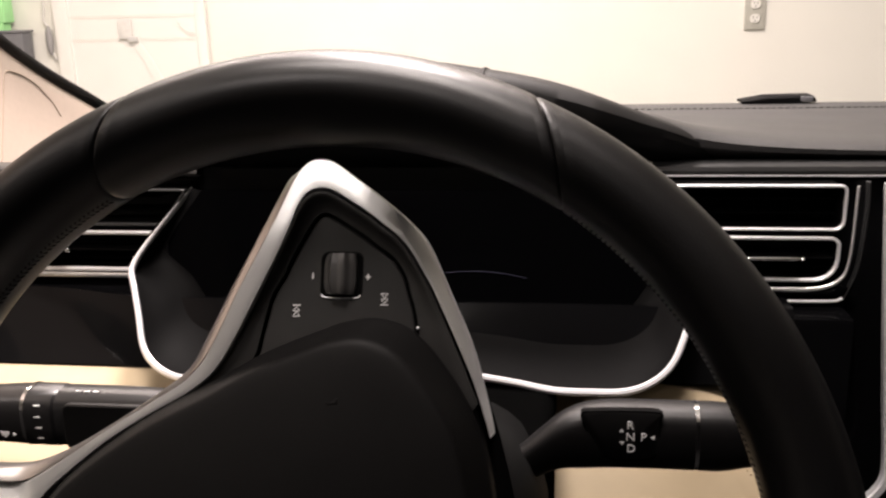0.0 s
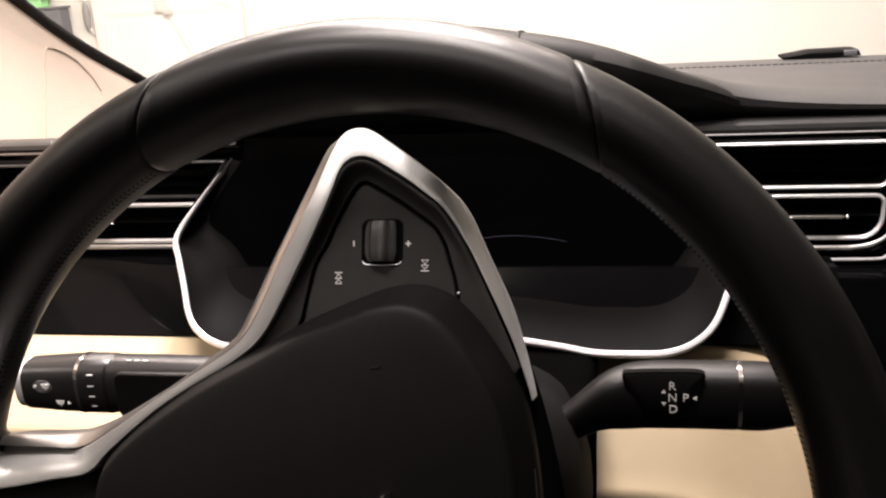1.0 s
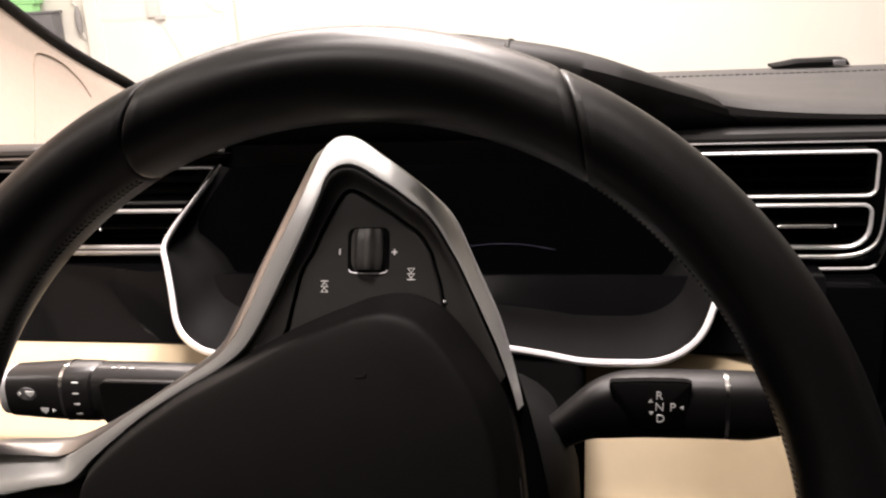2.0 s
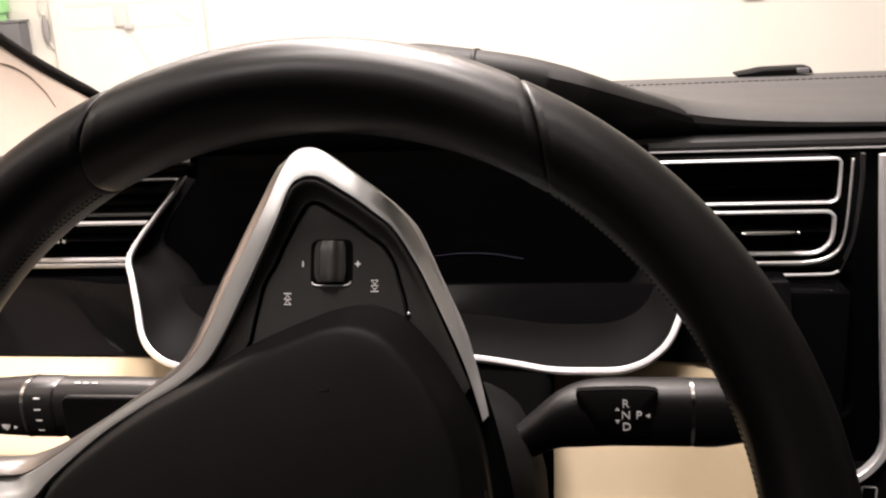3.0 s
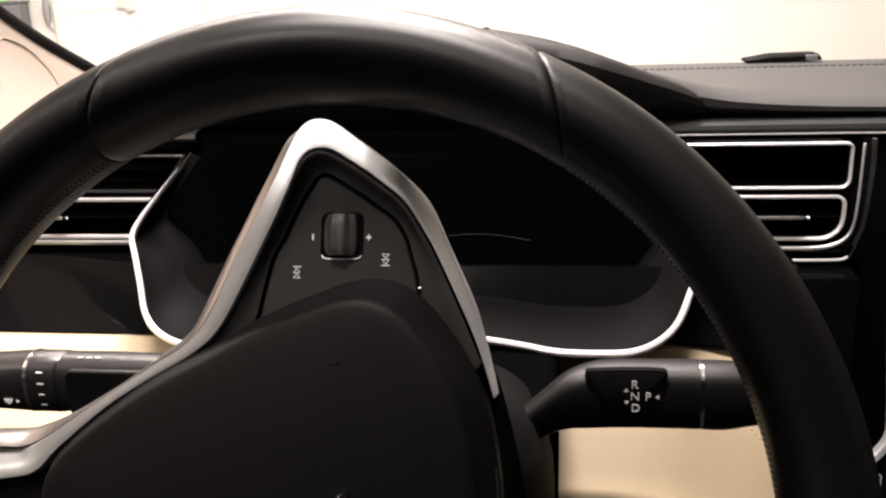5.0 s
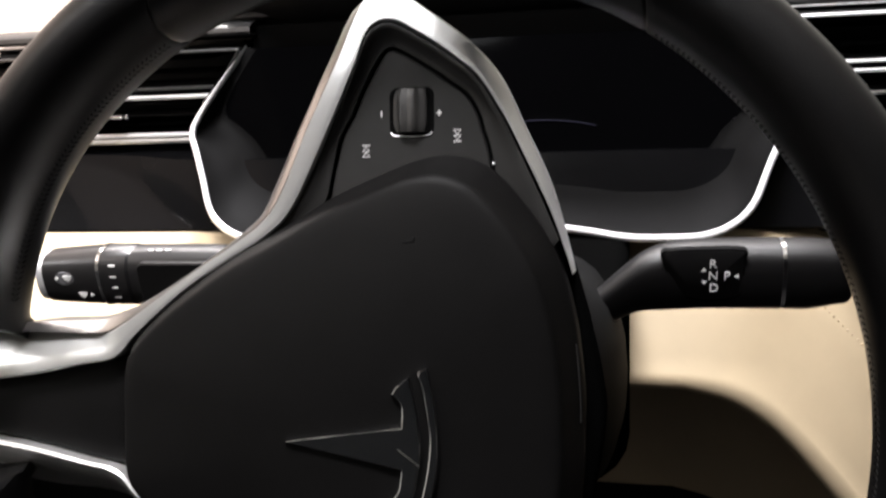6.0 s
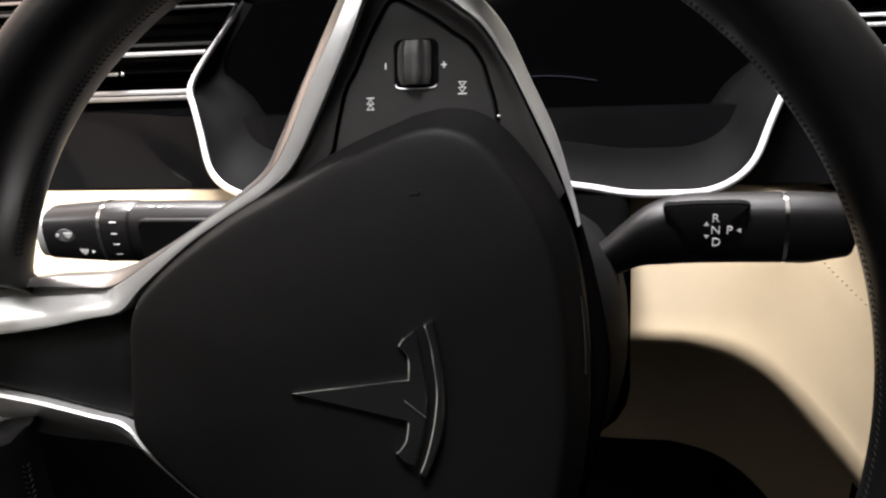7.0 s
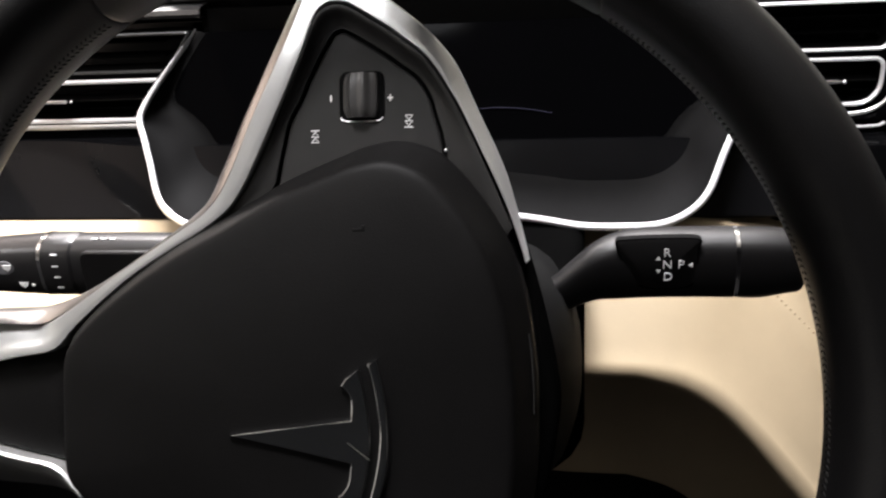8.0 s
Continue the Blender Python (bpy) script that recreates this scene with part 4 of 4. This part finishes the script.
    def arch_side():
        """The side of the strip that falls away behind its face."""
        def run(pts):
            return catmull([(u * mm, v * mm, 0) for u, v in pts], 4)
        last = 13
        i, o = run(inner[:last + 1]), run(outer[:last + 1])
        s = run([side[k] for k in range(last + 1)])
        rows = []
        for k, (b, e, a) in enumerate(zip(i, o, s)):
            j, f = min(last, k // 4), (k % 4) / 4
            mix = lambda table, rest: table.get(j, rest) + (table.get(min(last, j + 1), rest) - table.get(j, rest)) * f
            m, low = b.lerp(e, mix(share, 1.0)), mix(fall, 0.0) * 1.35
            row = [(m.lerp(a, 0.06), -0.020), (m.lerp(a, 0.12), -0.0022), (m.lerp(a, 0.40), -0.0024 - low * 0.25), (m.lerp(a, 0.75), -0.0026 - low * 0.7), (a, -0.0030 - low), (a, -0.024)]
            rows.append([(p.x, p.y, h + rise(p.y)) for p, h in row])
        return loft(rows, False)
    for sign in (1, -1):
        trim = part("silver_trim", arch(sign), SILVER, th, "satin silver spoke trim")
        if sign > 0:
            part("trim_side", arch_side(), SIDE, trim, "satin side of the trim, dark reflections in its colour")

    # lower spoke, wrapped in black vinyl between two silver arms
    sp = catmull(mmv([(-180, 7), (-160, 9), (-135, 13), (-110, 18.5), (-103, 18), (-101, 0), (-102, -20), (-110, -22), (-135, -17), (-160, -13), (-180, -11)]), 3, True)
    s = part("lower_spoke", plate(sp, -0.0095, -0.03, 0.002), PAD, th, "black vinyl lower spoke")
    lettering("embossed_word", "AIRBAG", 0.0062, Matrix.Translation((-0.1062, -0.003, -0.0096)) @ pose(0, 0, 0, 0, 0, -90), PAD, s, 0.0003, "embossed word in black vinyl")

    # airbag cover
    half = [(-102, -1.5), (-101.5, 18), (-97, 27), (-83, 40), (-61, 55.5), (-39, 67.3), (-22, 77.0), (-8.9, 82.9), (1.5, 87.0), (8, 89.4), (16, 91.0), (22, 90.9), (28, 89.4), (34.4, 86.1), (42.5, 78.2), (52.4, 65.0), (58.5, 52), (63.0, 34), (65.5, 14), (65.8, -1.5)]
    full = half + [(u, -v - 3) for u, v in half[-2:0:-1]]
    o = catmull(mmv(full), 5, True)
    cx, cy = -0.012, -0.0015
    rings = []
    for s_, z in ((0.992, -0.022), (0.992, -0.0066), (0.990, -0.0050), (0.983, -0.0038), (0.970, -0.0016), (0.950, 0.0022), (0.930, 0.0060), (0.914, 0.0090), (0.904, 0.0105), (0.892, 0.0113), (0.875, 0.0118), (0.84, 0.0125), (0.77, 0.0136), (0.68, 0.0148), (0.58, 0.0160), (0.44, 0.0173), (0.30, 0.0181), (0.16, 0.0186), (0.06, 0.0188)):
        rings.append([(cx + (p.x - cx) * s_, cy + (p.y - cy) * s_, z) for p in o])
    part("airbag_cover", loft(rings, True, False, True), PAD, th, "domed black vinyl airbag cover")

    for sign, off in ((1, 0),):
        line = catmull([(0.0625, 0.027 * sign + off * mm, -0.0024), (0.0632, 0.020 * sign + off * mm, -0.0024), (0.0638, 0.010 * sign + off * mm, -0.0024), (0.0640, 0.001 * sign + off * mm, -0.0024)], 5)
        part("edge_line", sweep(line, oval(0.0002, 0.0002, 8)), SATIN, th, "thin silver line beside the cover")

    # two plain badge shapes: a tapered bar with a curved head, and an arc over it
    def badge(name, pts, z, label, top=0.0016, rim=0.0007):
        """A raised badge: chrome chamfered rim round a dark face."""
        o = [Vector((u * mm, v * mm)) for u, v in pts]
        i1, i2 = inset(o, rim * 0.45), inset(o, rim)
        rings = [[(p.x, p.y, z - 0.002) for p in o], [(p.x, p.y, z + top * 0.30) for p in o], [(p.x, p.y, z + top * 0.92) for p in i1], [(p.x, p.y, z + top) for p in i2]]
        b = part(name, loft(rings, True), CHROME, th, label)
        part("face", loft([[(p.x, p.y, z - 0.001) for p in i2], [(p.x, p.y, z + top) for p in i2]], True, False, True), EMBLEM, b, "dark glossy face")

    def curved(pts, d=4):
        return [(p.x, p.y) for p in catmull([(*p, 0) for p in pts], d)]
    body = [(-31.2, -3.9), (8.3, 2.3)] + curved([(8.5, 6.1), (8.0, 9.7), (5.1, 12.7)]) + curved([(6.6, 15.1), (11.3, 18.7)]) + curved([(12.7, 13.5), (14.1, 6.3), (14.9, -1.0), (15.1, -4.6), (14.5, -10.1), (13.3, -17.5), (10.8, -26.3)]) + curved([(7.1, -25.1), (3.8, -22.0)]) + curved([(5.4, -21.0), (7.4, -17.8), (8.1, -13.1), (8.2, -11.7)])
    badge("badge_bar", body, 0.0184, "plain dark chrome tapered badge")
    arc = curved([(13.5, 19.8), (15.4, 13.5), (16.6, 6.3), (17.5, -0.9), (17.1, -8.2), (15.9, -15.5), (14.0, -23.0), (11.7, -29.0)]) + curved([(14.3, -30.0), (16.4, -25.6), (18.8, -19.1), (20.3, -11.7), (20.6, -2.6), (20.1, 6.4), (19.1, 13.6), (17.1, 21.5)])
    badge("badge_arc", arc, 0.0182, "plain dark chrome arc badge")
    part("badge_ridge", sweep([(0.0074, -0.0048, 0.0201), (0.0146, -0.0101, 0.0201)], oval(0.0002, 0.0003, 8)), CHROME, th, "fine ridge in the badge")

    # thumb button field
    ins = catmull(mmv([(-48.0, 61.0), (-37.0, 72.6), (-24.5, 97.0), (-14.4, 118.3), (-9.5, 131.1), (-5.7, 135.2), (-1.2, 136.3), (3.3, 135.2), (9.2, 131.6), (15.6, 127.7), (22.0, 123.0), (27.8, 118.4), (32.1, 112.9), (36.0, 106.4), (39.8, 99.9), (48.6, 81.5), (54.4, 68.4), (56.0, 58.0), (20, 66), (-20, 62)]), 4, True)
    tri = [(-23.2, 70), (-23.1, 77.7), (-21.8, 84.8), (-20.4, 90.9), (-19.2, 96.0), (-17.2, 100.4), (-14.7, 104.4), (-11.7, 111.4), (-7.5, 119.6), (-5.0, 123.8), (-3.4, 126.2), (-1.2, 127.3), (1.0, 126.9), (5.1, 124.6), (10.4, 121.4), (14.6, 118.7), (18.8, 115.5), (22.0, 113.4), (25.0, 110.9), (27.2, 107.9), (29.3, 103.8), (30.7, 98.8), (32.0, 94.7), (33.0, 90.7), (34.2, 82), (34, 72), (5, 66)]
    tri = [p.to_2d() for p in catmull([(u * mm, v * mm, 0) for u, v in tri], 4, True)]

    def round_at(o, c, n=120):
        """The outline's points at even angles round a centre."""
        out = []
        for k in range(n):
            d = Vector((math.cos(2 * math.pi * k / n), math.sin(2 * math.pi * k / n)))
            far = 0.0
            for i in range(len(o)):
                p, e = o[i - 1] - c, o[i] - o[i - 1]
                den = d.x * e.y - d.y * e.x
                if abs(den) > 1e-12:
                    t, s_ = (p.x * e.y - p.y * e.x) / den, (p.x * d.y - p.y * d.x) / den
                    if -1e-9 <= s_ <= 1 + 1e-9 and t > far:
                        far = t
            out.append(c + d * far)
        return out
    mid = Vector((0.004, 0.092))
    wide, hole = round_at([p.to_2d() for p in ins], mid), round_at([p for p in inset(tri, -0.0006)], mid)
    # a ridge beside the silver, then a dark wall down to the button; both run out towards the cover
    rings = []
    for f, share_ in ((0.06, -0.6), (0.06, 0.86), (0.09, 0.97), (0.14, 1.0), (0.26, 0.97), (0.34, 0.86), (0.44, 0.62), (0.58, 0.34), (0.74, 0.14), (0.90, 0.03), (1.0, 0.0), (1.0, -0.4)):
        ring_ = []
        for p, q in zip(wide, hole):
            w = p.lerp(q, f)
            high = 0.0040 * ease((w.y - 0.088) / 0.034) + 0.0014
            ring_.append((w.x, w.y, -0.0076 + share_ * high))
        rings.append(ring_)
    part("button_bezel", loft(rings), BEZEL, th, "black bezel round the thumb buttons")
    part("field_floor", plate([(p.x, p.y) for p in inset(tri, -0.0014)], -0.0105, -0.0125, 0.0002), DARK, th, "dark gap round the thumb button")
    part("thumb_button", plate(inset(tri, 0.0002), -0.0078, -0.0104, 0.0008), BUTTON, th, "soft black thumb button plate")
    z = -0.0079
    rw = rounded(-0.0018, 0.0972, 0.0140, 0.1142, (0.003,) * 4)
    part("roller_slot", plate([(p.x, p.y) for p in rw], z + 0.0002, z - 0.001, 0.0002), DARK, th, "dark roller slot")
    lipp = catmull([(-0.0012, 0.0986, z + 0.0002), (-0.0004, 0.0977, z + 0.0004), (0.0024, 0.0973, z + 0.0004), (0.0095, 0.0973, z + 0.0004), (0.0124, 0.0977, z + 0.0004), (0.0132, 0.0986, z + 0.0002)], 5)
    part("roller_lip", sweep(lipp, oval(0.00022, 0.00022, 8), up=(0, 0, 1)), BRIGHT, th, "thin bright lip")
    rings = []
    for k in range(11):
        f = k / 10
        v = 0.0986 + 0.0148 * f
        e = 1 - 0.13 * abs(2 * f - 1) ** 4
        ring_ = []
        for j in range(48):
            a = 2 * math.pi * j / 48
            rad = (0.0066 + 0.0005 * math.cos(a * 9)) * e
            ring_.append((0.0061 + rad * math.cos(a), v, z - 0.0022 + rad * 0.9 * math.sin(a)))
        rings.append(ring_)
    part("roller", loft(rings, True, True, True), ROLLER, th, "ribbed grey scroll roller")

    def icon(name, o, c, hole=None):
        """A thin printed stroke; with hole, an open figure between two outlines."""
        pts = [((c[0] + p[0]) * mm, (c[1] + p[1]) * mm) for p in o]
        lo, hi = z - 0.0004, z + 0.00025
        if hole:
            inn = [((c[0] + p[0]) * mm, (c[1] + p[1]) * mm) for p in hole]
            bm = loft([[(*p, lo) for p in pts], [(*p, hi) for p in pts], [(*p, hi) for p in inn], [(*p, lo) for p in inn]])
        else:
            bm = loft([[(*p, lo) for p in pts], [(*p, hi) for p in pts]], True, True, True)
        return part(name, bm, PRINT, th, "white printed symbol", smooth=False)

    def bar(w, h, dx=0, dy=0):
        return [(dx - w / 2, dy - h / 2), (dx + w / 2, dy - h / 2), (dx + w / 2, dy + h / 2), (dx - w / 2, dy + h / 2)]

    def triangle(up, dy, c):
        o = [(-1.4, dy - up * 0.90), (1.4, dy - up * 0.90), (0, dy + up * 1.0)]
        h = [(-0.98, dy - up * 0.67), (0.98, dy - up * 0.67), (0, dy + up * 0.62)]
        icon("skip_triangle", o, c, h)
    icon("minus_sign", bar(0.5, 2.1), (-4.7, 105.2))
    plus = [(-0.25, -1.05), (0.25, -1.05), (0.25, -0.25), (1.0, -0.25), (1.0, 0.25), (0.25, 0.25), (0.25, 1.05), (-0.25, 1.05), (-0.25, 0.25), (-1.0, 0.25), (-1.0, -0.25), (-0.25, -0.25)]
    icon("plus_sign", plus, (15.8, 105.1))
    for c, up in (((-10.3, 92.4), 1), ((22.1, 97.2), -1)):
        icon("skip_bar", bar(2.9, 0.35, 0, 2.05 * up), c)
        triangle(up, 0.75 * up, c)
        triangle(up, -1.15 * up, c)
    part("pin", ball((0.0347, 0.0872, -0.0070), 0.0006, 0.0006, 0.0006), BRIGHT, th, "tiny bright pin at the button's corner")
    # small embossed mark on the cover
    part("embossed_mark", plate(mmv([(8.2, 60.2), (12.2, 60.6), (12.2, 62.6), (11.2, 62.6), (11.0, 61.6), (8.2, 61.4)]), 0.0150, 0.0130, 0.0003), PAD, th, "faint embossed mark in the vinyl")
    return th


wheel()
